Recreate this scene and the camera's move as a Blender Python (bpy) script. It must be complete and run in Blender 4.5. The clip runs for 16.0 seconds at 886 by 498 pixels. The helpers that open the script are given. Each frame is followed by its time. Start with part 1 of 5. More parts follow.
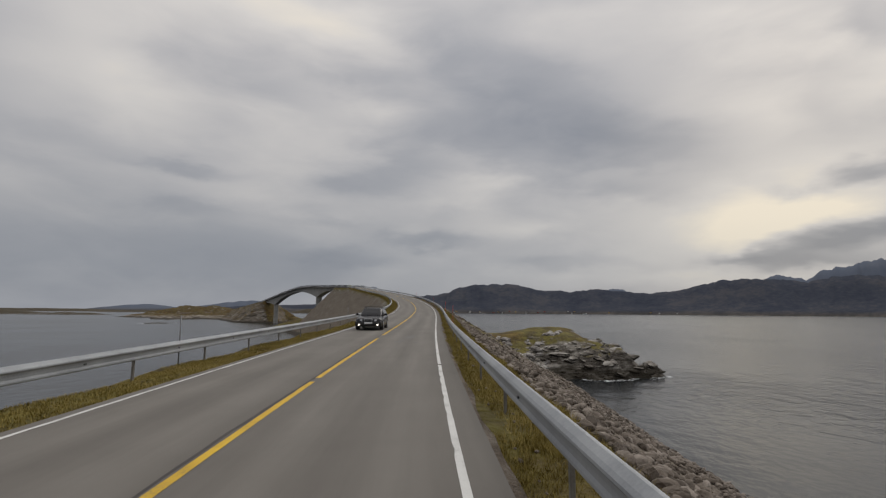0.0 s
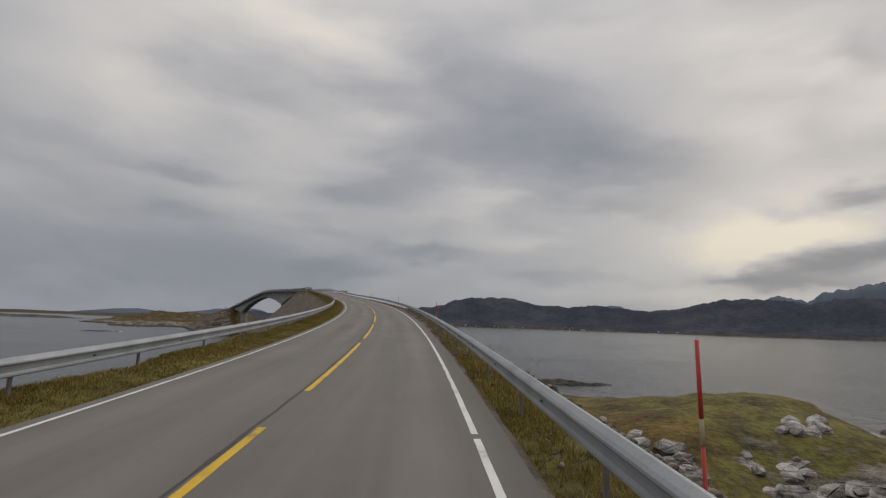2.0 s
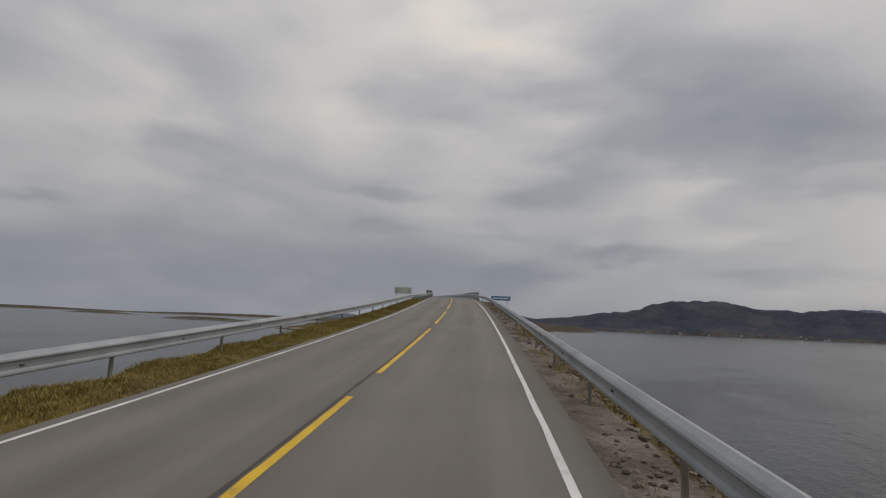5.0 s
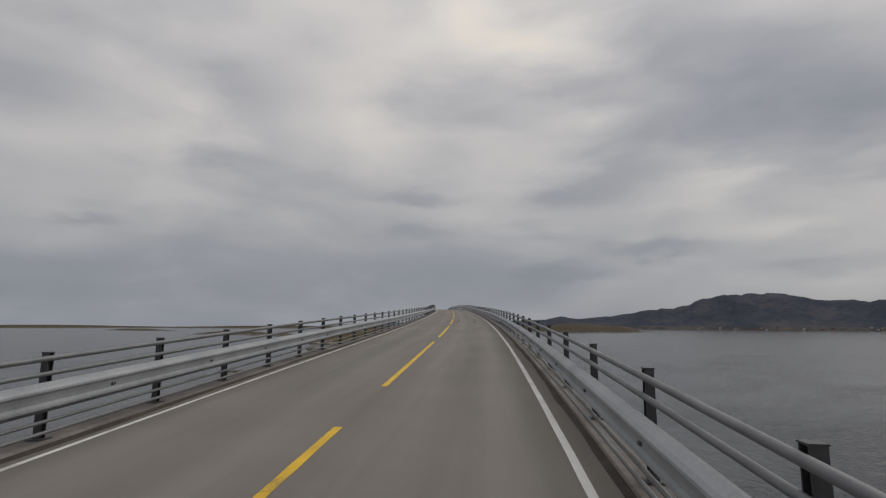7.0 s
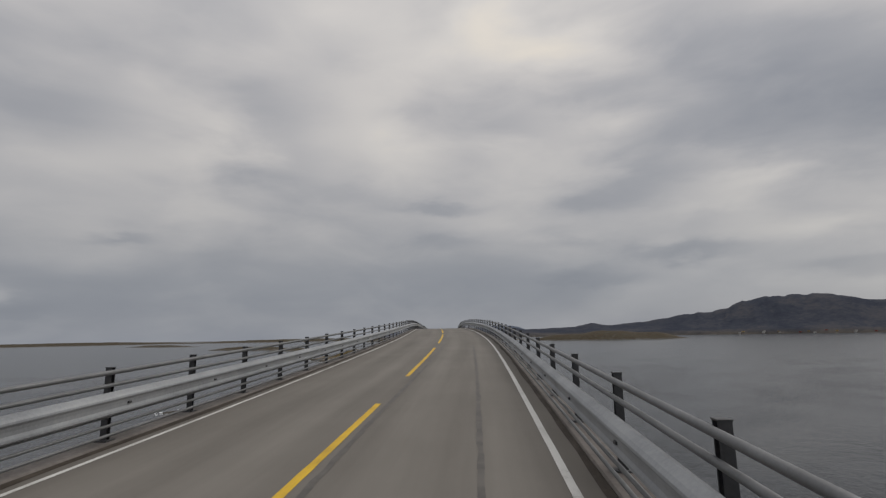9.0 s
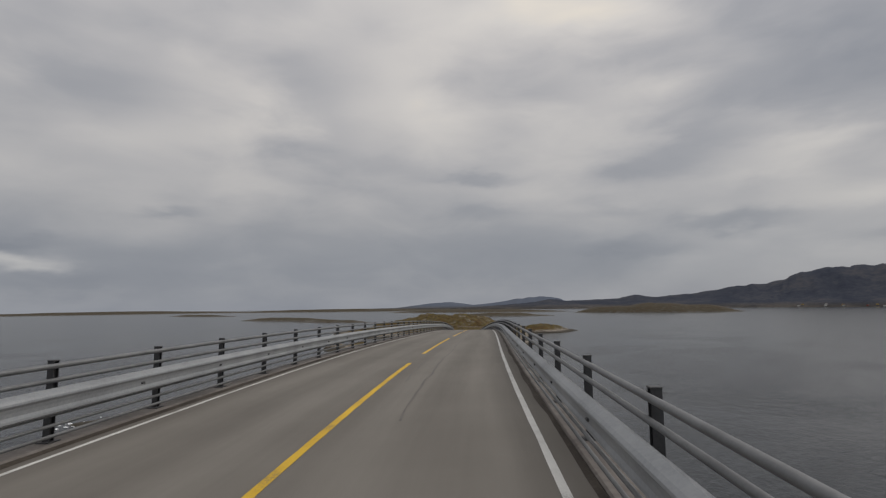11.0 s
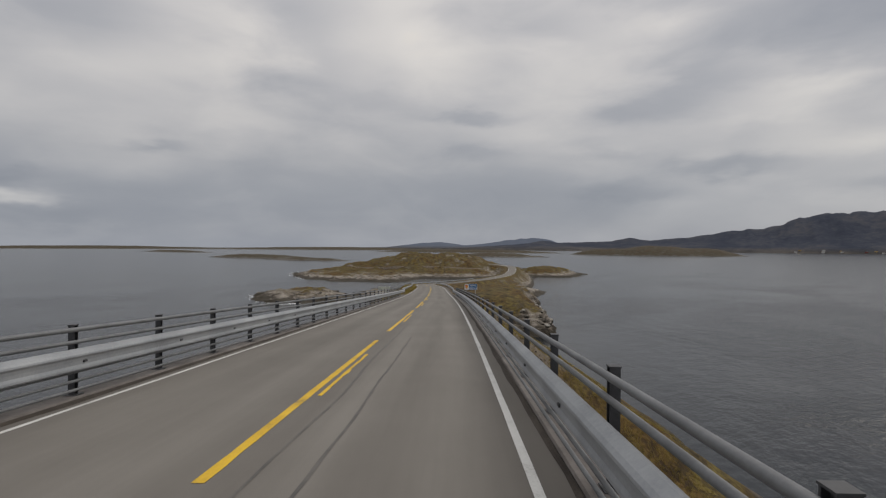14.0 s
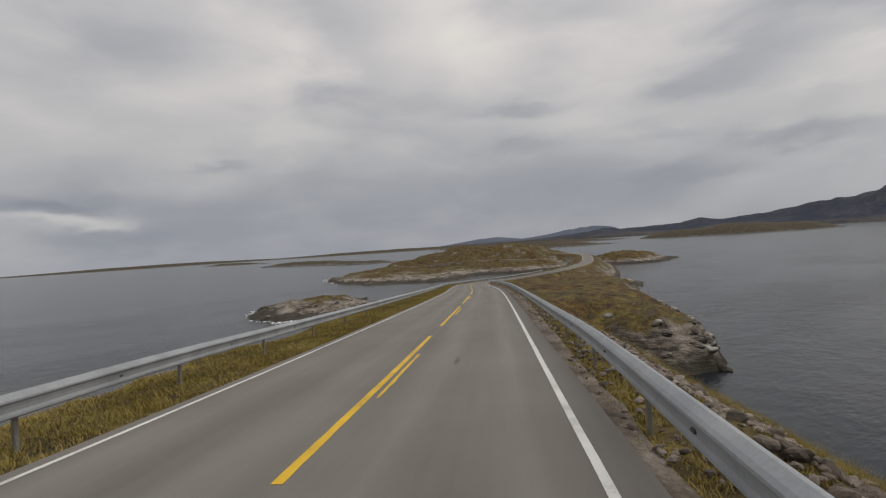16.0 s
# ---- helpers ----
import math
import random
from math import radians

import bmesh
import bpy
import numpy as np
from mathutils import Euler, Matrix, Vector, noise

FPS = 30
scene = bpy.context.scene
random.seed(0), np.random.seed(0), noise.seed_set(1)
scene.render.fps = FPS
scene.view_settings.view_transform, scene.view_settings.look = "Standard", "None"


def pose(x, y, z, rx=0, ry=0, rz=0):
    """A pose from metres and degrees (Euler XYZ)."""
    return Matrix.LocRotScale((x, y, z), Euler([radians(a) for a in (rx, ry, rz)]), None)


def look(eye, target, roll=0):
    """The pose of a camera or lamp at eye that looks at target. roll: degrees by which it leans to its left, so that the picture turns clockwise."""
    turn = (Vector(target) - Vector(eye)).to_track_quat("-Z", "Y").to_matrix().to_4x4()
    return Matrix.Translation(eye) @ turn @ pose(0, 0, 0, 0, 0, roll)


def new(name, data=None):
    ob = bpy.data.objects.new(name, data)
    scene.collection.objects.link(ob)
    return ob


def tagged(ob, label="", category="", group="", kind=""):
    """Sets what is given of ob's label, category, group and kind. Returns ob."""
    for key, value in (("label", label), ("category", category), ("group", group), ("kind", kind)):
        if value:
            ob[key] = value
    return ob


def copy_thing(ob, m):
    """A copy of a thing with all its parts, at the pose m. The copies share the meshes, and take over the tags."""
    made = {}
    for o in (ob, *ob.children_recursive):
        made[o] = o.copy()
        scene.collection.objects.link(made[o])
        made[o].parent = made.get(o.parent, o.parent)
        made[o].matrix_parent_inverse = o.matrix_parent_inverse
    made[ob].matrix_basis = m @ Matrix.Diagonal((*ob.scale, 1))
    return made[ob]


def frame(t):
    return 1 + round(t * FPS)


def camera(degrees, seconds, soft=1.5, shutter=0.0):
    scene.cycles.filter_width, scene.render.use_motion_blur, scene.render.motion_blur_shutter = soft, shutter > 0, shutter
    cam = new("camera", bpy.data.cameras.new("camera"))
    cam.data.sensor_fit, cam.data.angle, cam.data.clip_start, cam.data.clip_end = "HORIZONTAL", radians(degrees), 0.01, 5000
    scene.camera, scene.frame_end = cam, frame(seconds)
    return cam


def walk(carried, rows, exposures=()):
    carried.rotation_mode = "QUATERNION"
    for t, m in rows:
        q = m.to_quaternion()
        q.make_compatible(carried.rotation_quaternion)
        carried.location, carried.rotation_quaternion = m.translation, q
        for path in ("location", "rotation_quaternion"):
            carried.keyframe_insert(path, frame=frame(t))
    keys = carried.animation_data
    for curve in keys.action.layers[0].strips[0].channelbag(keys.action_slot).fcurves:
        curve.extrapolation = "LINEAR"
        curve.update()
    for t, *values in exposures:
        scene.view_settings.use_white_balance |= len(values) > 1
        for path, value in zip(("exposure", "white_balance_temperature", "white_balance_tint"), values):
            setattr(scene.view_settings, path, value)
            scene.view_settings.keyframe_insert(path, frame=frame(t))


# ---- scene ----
cam = camera(82.71, 16.0, soft=1.3)
ROWS = [
    (0.0, 2.492, 0.500, 12.277, 8.76, 7.08, -0.39),
    (0.5, -0.869, 18.132, 12.573, 7.03, 8.30, -1.17),
    (1.0, -4.120, 35.807, 12.881, 6.72, 8.31, -0.60),
    (1.5, -7.162, 53.548, 13.302, 6.59, 8.47, -1.35),
    (2.0, -10.345, 71.298, 13.884, 8.17, 8.48, -1.92),
    (2.5, -14.067, 88.984, 14.658, 10.92, 9.00, -2.99),
    (3.0, -18.440, 106.526, 15.625, 17.99, 9.25, -5.96),
    (3.5, -23.605, 123.860, 16.754, 20.67, 6.71, -4.11),
    (4.0, -29.517, 140.966, 17.965, 23.34, 6.98, -3.48),
    (4.5, -36.174, 157.775, 19.176, 25.03, 7.06, -2.62),
    (5.0, -43.450, 174.291, 20.346, 29.02, 8.21, -2.36),
    (5.5, -51.078, 190.623, 21.530, 30.03, 8.48, -1.83),
    (6.0, -58.987, 206.838, 22.832, 31.30, 9.06, -1.30),
    (6.5, -67.186, 222.898, 24.210, 32.36, 9.00, -0.77),
    (7.0, -75.619, 238.836, 25.456, 33.44, 8.56, -0.24),
    (7.5, -84.323, 254.635, 26.426, 34.63, 7.80, 0.29),
    (8.0, -93.452, 270.206, 27.224, 35.53, 8.09, 0.56),
    (8.5, -102.770, 285.644, 27.998, 35.97, 8.65, 0.25),
    (9.0, -112.275, 300.955, 28.754, 36.52, 9.62, 0.98),
    (9.5, -121.980, 316.146, 29.546, 37.11, 9.40, 0.90),
    (10.0, -132.100, 331.133, 30.342, 39.03, 8.77, 0.81),
    (10.5, -142.829, 345.673, 31.008, 40.47, 7.76, 0.73),
    (11.0, -153.804, 359.957, 31.388, 40.84, 6.39, 0.64),
    (11.5, -164.553, 374.315, 31.397, 39.08, 4.81, 0.55),
    (12.0, -174.920, 389.012, 31.057, 39.54, 4.40, 0.63),
    (12.5, -185.453, 403.646, 30.502, 40.57, 3.40, 0.24),
    (13.0, -196.296, 418.071, 29.758, 39.66, 2.95, -0.78),
    (13.5, -207.363, 432.295, 28.811, 39.65, 0.45, -0.53),
    (14.0, -218.533, 446.435, 27.665, 39.85, -0.37, -0.39),
    (14.5, -229.852, 460.459, 26.427, 41.53, 1.42, 0.96),
    (15.0, -241.305, 474.375, 25.128, 43.59, 2.68, -0.79),
    (15.5, -252.854, 488.209, 23.796, 42.56, 2.34, -0.54),
    (16.0, -264.575, 501.889, 22.493, 46.29, -0.46, 3.76),
]
walk(cam, [(t, pose(x, y, z, 90 + pitch, roll, yaw)) for t, x, y, z, yaw, pitch, roll in ROWS], [(0, 0.03, 6520, 10), (1, -0.02, 6520, 10), (2, -0.05, 6520, 10), (4, -0.08, 6500, 10), (8, 0.0, 6530, 10), (9, -0.03, 6530, 10), (12, 0.03, 6560, 10), (14, 0.18, 6530, 10), (16, 0.21, 6610, 10)])

# road plan: heading in degrees and grade in percent every 25 m, from 30 m behind the start
HEADING = [13.16, 11.67, 10.11, 9.44, 10.22, 13.06, 16.56, 21.08, 24.14, 25.24, 26.78, 27.95, 29.37, 31.28, 32.17, 33.3, 36.66, 37.67, 35.55, 36.07, 37.53, 38.23, 38.99, 39.81, 40.51, 40.72, 41.5, 44, 43, 40, 33, 23, 16, 13, 15, 21, 27, 30, 31, 32, 35, 42, 50, 58, 64, 68]
GRADE = [2.03, 1.85, 1.56, 2.33, 3.63, 5.15, 6.41, 6.81, 6.49, 6.67, 7.74, 6.83, 4.66, 4.33, 4.19, 4.53, 3.68, 1.25, -1.68, -3.31, -4.78, -6.41, -7, -7.4, -7.2, -6.13, -6.2, -6.5, -7, -7, -6.5, -5, -3, -1, 0, 0, 0, 0.5, 0.5, 0, 0, 0, 0, 0, 0, 0]
ROAD_Z = 10.45

# ---- world, sun ----
SUN_AZ, SUN_EL = 28.0, 24.0   # to the right of north, above the horizon


def nd(tree, kind, **kw):
    node = tree.nodes.new(kind)
    for key, value in kw.items():
        if key in node.inputs:
            node.inputs[key].default_value = value
    return node


def ramp(tree, fac, stops, smooth=False):
    node = tree.nodes.new("ShaderNodeValToRGB")
    while len(node.color_ramp.elements) < len(stops):
        node.color_ramp.elements.new(0.5)
    for e, (at, col) in zip(node.color_ramp.elements, stops):
        e.position = at
        e.color = (*col, 1) if len(col) == 3 else col
    if smooth:
        node.color_ramp.interpolation = "EASE"
    tree.links.new(fac, node.inputs[0])
    return node.outputs[0]


def math_node(tree, op, a, b=None, c=None, clamp=False):
    node = tree.nodes.new("ShaderNodeMath")
    node.operation, node.use_clamp = op, clamp
    for i, v in enumerate((a, b, c)):
        if v is None:
            continue
        if isinstance(v, (int, float)):
            node.inputs[i].default_value = v
        else:
            tree.links.new(v, node.inputs[i])
    return node.outputs[0]


def mix_rgb(tree, fac, a, b, blend="MIX"):
    node = tree.nodes.new("ShaderNodeMix")
    node.data_type, node.blend_type = "RGBA", blend
    for sock, v in ((node.inputs[0], fac), (node.inputs[6], a), (node.inputs[7], b)):
        if isinstance(v, (int, float)):
            sock.default_value = v
        elif isinstance(v, tuple):
            sock.default_value = (*v, 1)
        else:
            tree.links.new(v, sock)
    return node.outputs[2]


# bearing and height of the middle, half width and half height, lean, and how much lighter or darker
CLOUD_BANKS = [
    (-4.6, 22.5, 11.5, 3.2, 0.5, -0.13), (-8.4, 18.3, 8.5, 2.1, 0.1, -0.09), (2.3, 17.8, 6.2, 2.0, 0.0, -0.06), (17.6, 14.4, 5.2, 1.3, 0.08, -0.07), (10.3, 8.1, 4.9, 0.7, 0.04, -0.10),
    (20.2, 6.0, 4.6, 0.8, 0.04, -0.06), (22, 9.4, 3.7, 0.6, 0, -0.04), (-11.3, 13.1, 5.3, 1.1, 0.16, -0.07), (-30.9, 12.2, 2.9, 0.8, -0.17, -0.24),
    (-32.6, 7.3, 7, 1.2, -0.29, -0.32), (-20, 3.4, 9, 0.8, 0.02, 0.07), (-29, 4.6, 4, 0.5, -0.1, -0.14), (-23, 5.3, 3.2, 0.5, 0, -0.2), (37.3, 14.3, 4.2, 0.5, 0.05, -0.08),
    (-31.7, 24.6, 2.7, 1.5, 0.3, -0.07), (3.4, 14.3, 5.6, 1.0, 0.05, 0.08), (-24.1, 8.6, 5, 2.5, 0.07, 0.14), (-27, 9, 12, 5, 0, 0.1), (-34.5, 19.5, 2.9, 2.3, 0.26, 0.09),
    (19.9, 25.8, 7.3, 1.6, 0.02, -0.05), (36.0, 10.2, 3.2, 0.6, 0, -0.04), (40.9, 18.9, 8.5, 2.6, -0.05, 0.04), (48, 12, 14, 5.5, 0, -0.035), (22, 31, 12, 2.6, 0.09, 0.05),
    (-22.4, 22.1, 6.4, 3.5, 0.21, 0.07), (23.5, 18.6, 6.5, 2.0, 0.1, 0.06), (45.3, 25.6, 7.0, 4.2, 0.13, 0.05), (21.7, 23.2, 8.5, 2.0, 0.21, 0.04), (56.0, 22.5, 5.2, 4.0, 0.15, -0.08),
    (8.0, 21.5, 8.0, 2.4, 0.12, -0.07), (8.4, 12.4, 4.5, 1.0, 0.02, 0.06), (14.0, 16.8, 3.6, 1.2, 0.15, -0.05), (71.2, 9.3, 2.6, 0.5, -0.06, -0.07), (30, 30.2, 9.9, 2.7, 0.08, 0.04),
    (67.5, 6.2, 13.3, 3.3, 0.05, -0.04), (64.2, 18.0, 7.0, 2.5, -0.02, 0.06), (78.3, 20.3, 6.7, 1.8, -0.13, -0.06), (51, 21.8, 9, 1.6, 0.04, 0.03), (82.4, 6.1, 3.6, 0.5, 0.03, -0.1),
    (82, 4.5, 4.2, 0.6, 0.05, 0.12), (78.9, 2.6, 5.5, 1.3, -0.03, -0.09), (32, 6, 15, 4, 0, -0.08), (40, 35, 16, 4, 0, 0.05), (29, 13, 7, 1.6, 0.03, 0.04), (50, 16, 8, 1.2, 0.05, -0.03),
    (0, 9.5, 6, 1.0, 0.04, 0.05), (-4, 5.5, 6, 0.8, 0.02, -0.06), (60, 13, 9, 1.2, 0, 0.03), (27, 22.5, 4.5, 3, 0.3, -0.04),
]


def make_world():
    world = bpy.data.worlds.new("overcast_sky")
    scene.world = world
    world.use_nodes = True
    tree = world.node_tree
    tree.nodes.clear()
    co = tree.nodes.new("ShaderNodeTexCoord").outputs["Generated"]
    sep = nd(tree, "ShaderNodeSeparateXYZ")
    tree.links.new(co, sep.inputs[0])
    x, y, z = sep.outputs
    up = math_node(tree, "MAXIMUM", z, 0.0)
    # clouds drawn out level, flatter than wide
    mapping = nd(tree, "ShaderNodeMapping")
    mapping.inputs["Scale"].default_value = (1.0, 1.0, 2.7)
    mapping.inputs["Location"].default_value = (3.1, 1.7, 0.4)
    tree.links.new(co, mapping.inputs[0])
    big = nd(tree, "ShaderNodeTexNoise", Scale=2.6, Detail=2.0, Roughness=0.4, Distortion=0.0)
    fine = nd(tree, "ShaderNodeTexNoise", Scale=5.2, Detail=6.0, Roughness=0.5, Distortion=0.3)
    wisp = nd(tree, "ShaderNodeTexNoise", Scale=11.0, Detail=3.0, Roughness=0.5)
    for n in (big, fine, wisp):
        tree.links.new(mapping.outputs[0], n.inputs["Vector"])
    cloud = math_node(tree, "ADD", math_node(tree, "MULTIPLY", math_node(tree, "SUBTRACT", big.outputs[0], 0.5), 0.2), math_node(tree, "MULTIPLY", math_node(tree, "SUBTRACT", fine.outputs[0], 0.5), 0.19))
    # bearing and height in degrees, a little ragged, for the single cloud banks
    az = math_node(tree, "MULTIPLY", math_node(tree, "ARCTAN2", math_node(tree, "MULTIPLY", x, -1.0), y), 57.2958)
    el = math_node(tree, "MULTIPLY", math_node(tree, "ARCSINE", z), 57.2958)
    az = math_node(tree, "ADD", az, math_node(tree, "MULTIPLY", math_node(tree, "SUBTRACT", fine.outputs[0], 0.5), 14.0))
    el = math_node(tree, "ADD", el, math_node(tree, "MULTIPLY", math_node(tree, "SUBTRACT", wisp.outputs[0], 0.5), 3.2))
    for a0, e0, wa, we, lean, amount in CLOUD_BANKS:
        da = math_node(tree, "SUBTRACT", az, a0)
        de = math_node(tree, "SUBTRACT", math_node(tree, "SUBTRACT", el, e0), math_node(tree, "MULTIPLY", da, lean))
        u, v = math_node(tree, "DIVIDE", da, wa * 1.15), math_node(tree, "DIVIDE", de, we * 1.25)
        q = math_node(tree, "ADD", math_node(tree, "MULTIPLY", u, u), math_node(tree, "MULTIPLY", v, v))
        g = math_node(tree, "POWER", 2.718, math_node(tree, "MULTIPLY", q, -1.0))
        cloud = math_node(tree, "ADD", cloud, math_node(tree, "MULTIPLY", g, amount * 1.4))
    # heavier out over the open sea, lighter on the landward side
    side = math_node(tree, "MULTIPLY", math_node(tree, "MAXIMUM", math_node(tree, "SUBTRACT", az, 20.0), 0.0), -0.0003)
    cloud = math_node(tree, "ADD", math_node(tree, "ADD", cloud, side), 0.5)
    grey = ramp(tree, cloud, [(0.20, (0.218, 0.235, 0.272)), (0.40, (0.335, 0.342, 0.366)), (0.5, (0.443, 0.438, 0.446)), (0.60, (0.562, 0.545, 0.53)), (0.74, (0.78, 0.71, 0.595))])
    # darker and bluer towards the horizon, lighter overhead
    low = ramp(tree, up, [(0.0, (0.67, 0.715, 0.78)), (0.05, (0.77, 0.8, 0.845)), (0.16, (0.96, 0.965, 0.965)), (0.45, (1.15, 1.14, 1.13)), (1.0, (1.5, 1.49, 1.47))])
    col = mix_rgb(tree, 1.0, grey, low, "MULTIPLY")
    # warm brightening round the veiled sun
    sx, sy, sz = -math.sin(radians(-SUN_AZ)) * math.cos(radians(SUN_EL)), math.cos(radians(SUN_AZ)) * math.cos(radians(SUN_EL)), math.sin(radians(SUN_EL))
    dot = nd(tree, "ShaderNodeVectorMath")
    dot.operation = "DOT_PRODUCT"
    tree.links.new(co, dot.inputs[0])
    dot.inputs[1].default_value = (sx, sy, sz - 0.22)
    glow = ramp(tree, dot.outputs["Value"], [(0.86, (0, 0, 0)), (0.985, (0.06, 0.045, 0.02))], True)
    col = mix_rgb(tree, 1.0, col, glow, "ADD")
    sky = tree.nodes.new("ShaderNodeTexSky")
    sky.sky_type, sky.sun_disc = "NISHITA", False
    sky.sun_elevation, sky.sun_rotation = radians(SUN_EL), radians(SUN_AZ)
    clear = nd(tree, "ShaderNodeBackground", Strength=0.06)
    tree.links.new(sky.outputs[0], clear.inputs[0])
    over = nd(tree, "ShaderNodeBackground", Strength=1.0)
    tree.links.new(col, over.inputs[0])
    mix = nd(tree, "ShaderNodeMixShader", Fac=0.95)
    tree.links.new(clear.outputs[0], mix.inputs[1]), tree.links.new(over.outputs[0], mix.inputs[2])
    out = tree.nodes.new("ShaderNodeOutputWorld")
    tree.links.new(mix.outputs[0], out.inputs[0])


make_world()
sun = new("sun", bpy.data.lights.new("sun", "SUN"))
sun.data.energy, sun.data.angle, sun.data.color = 1.1, radians(45), (1.0, 0.95, 0.88)
sun.matrix_basis = look((0, 0, 100), (-100 * math.sin(radians(SUN_AZ)), -100 * math.cos(radians(SUN_AZ)), 100 - 100 * math.tan(radians(2 * SUN_EL))))


# ---- materials ----
def surface(name, stops, scale=1.0, fine=12.0, rough=0.8, metal=0.0, bump=0.3, dist=0.02, rough_var=0.1, per_piece=0.0, stretch=(1, 1, 1), spec=0.5):
    m = bpy.data.materials.new(name)
    m.use_nodes = True
    t = m.node_tree
    bsdf = t.nodes["Principled BSDF"]
    co = t.nodes.new("ShaderNodeTexCoord").outputs["Object"]
    mp = nd(t, "ShaderNodeMapping", Scale=stretch)
    t.links.new(co, mp.inputs[0])
    a = nd(t, "ShaderNodeTexNoise", Scale=scale, Detail=4.0, Roughness=0.55)
    b = nd(t, "ShaderNodeTexNoise", Scale=fine, Detail=6.0, Roughness=0.65)
    for n in (a, b):
        t.links.new(mp.outputs[0], n.inputs["Vector"])
    v = math_node(t, "ADD", math_node(t, "MULTIPLY", a.outputs[0], 0.6), math_node(t, "MULTIPLY", b.outputs[0], 0.4))
    if per_piece:
        rnd = t.nodes.new("ShaderNodeObjectInfo").outputs["Random"]
        v = math_node(t, "ADD", v, math_node(t, "MULTIPLY", math_node(t, "SUBTRACT", rnd, 0.5), per_piece))
    t.links.new(ramp(t, v, stops), bsdf.inputs["Base Color"])
    bsdf.inputs["Metallic"].default_value = metal
    bsdf.inputs["Specular IOR Level"].default_value = spec
    r = math_node(t, "ADD", math_node(t, "MULTIPLY", b.outputs[0], rough_var * 2), rough - rough_var, clamp=True)
    t.links.new(r, bsdf.inputs["Roughness"])
    if bump:
        bp = nd(t, "ShaderNodeBump", Strength=bump, Distance=dist)
        t.links.new(b.outputs[0], bp.inputs["Height"])
        t.links.new(bp.outputs[0], bsdf.inputs["Normal"])
    return m


def asphalt_material():
    """Old asphalt: stone grain, blotches, paler wheel tracks along each lane. u: across, v: along, in metres."""
    m = bpy.data.materials.new("asphalt")
    m.use_nodes = True
    t = m.node_tree
    bsdf = t.nodes["Principled BSDF"]
    uv = t.nodes.new("ShaderNodeUVMap").outputs[0]
    sp = nd(t, "ShaderNodeSeparateXYZ")
    t.links.new(uv, sp.inputs[0])
    mp = nd(t, "ShaderNodeMapping", Scale=(1.0, 0.05, 1.0))
    t.links.new(uv, mp.inputs[0])
    streak = nd(t, "ShaderNodeTexNoise", Scale=1.6, Detail=4.0, Roughness=0.6)
    t.links.new(mp.outputs[0], streak.inputs["Vector"])
    blot = nd(t, "ShaderNodeTexNoise", Scale=0.35, Detail=5.0, Roughness=0.6)
    grain = nd(t, "ShaderNodeTexNoise", Scale=90.0, Detail=3.0, Roughness=0.7)
    for n in (blot, grain):
        t.links.new(uv, n.inputs["Vector"])
    # wheel tracks at 0.75 and 2.25 m from the middle of the road
    au = math_node(t, "ABSOLUTE", sp.outputs[0])
    w1, w2 = math_node(t, "SUBTRACT", au, 0.85), math_node(t, "SUBTRACT", au, 2.3)
    tracks = math_node(t, "MINIMUM", math_node(t, "MULTIPLY", w1, w1), math_node(t, "MULTIPLY", w2, w2))
    tracks = math_node(t, "POWER", 2.718, math_node(t, "MULTIPLY", tracks, -7.0))
    v = math_node(t, "ADD", math_node(t, "MULTIPLY", streak.outputs[0], 0.45), math_node(t, "MULTIPLY", blot.outputs[0], 0.3))
    v = math_node(t, "ADD", v, math_node(t, "MULTIPLY", grain.outputs[0], 0.25))
    v = math_node(t, "ADD", v, math_node(t, "MULTIPLY", math_node(t, "SUBTRACT", tracks, 0.4), 0.13))
    newer = math_node(t, "MULTIPLY", math_node(t, "GREATER_THAN", sp.outputs[1], 248.0), 0.045)
    v = math_node(t, "ADD", v, newer)
    t.links.new(ramp(t, v, [(0.28, (0.102, 0.092, 0.081)), (0.5, (0.15, 0.138, 0.122)), (0.72, (0.2, 0.186, 0.166))]), bsdf.inputs["Base Color"])
    bsdf.inputs["Roughness"].default_value = 0.78
    bsdf.inputs["Specular IOR Level"].default_value = 0.4
    bp = nd(t, "ShaderNodeBump", Strength=0.35, Distance=0.006)
    t.links.new(grain.outputs[0], bp.inputs["Height"])
    t.links.new(bp.outputs[0], bsdf.inputs["Normal"])
    return m


ASPHALT = asphalt_material()
TAR = surface("tar_seal", [(0.3, (0.026, 0.022, 0.02)), (0.7, (0.062, 0.052, 0.046))], 3, 40, 0.7, bump=0.1, dist=0.003)
OIL = surface("oil_stain", [(0.35, (0.055, 0.051, 0.047)), (0.6, (0.115, 0.106, 0.095))], 3, 40, 0.6, bump=0.1, dist=0.003)
RED_POLE = surface("red_plastic", [(0.3, (0.42, 0.035, 0.03)), (0.7, (0.6, 0.07, 0.055))], 3, 30, 0.5, bump=0)
BAMBOO = surface("bare_cane", [(0.3, (0.35, 0.27, 0.16)), (0.7, (0.5, 0.42, 0.28))], 3, 30, 0.6, bump=0)
BLACK_PLASTIC = surface("black_plastic", [(0.3, (0.012, 0.012, 0.013)), (0.7, (0.03, 0.03, 0.032))], 3, 30, 0.5, bump=0)
WHITE_SHEET = surface("white_sheet", [(0.3, (0.72, 0.73, 0.74)), (0.7, (0.82, 0.82, 0.82))], 2, 30, 0.4, bump=0)
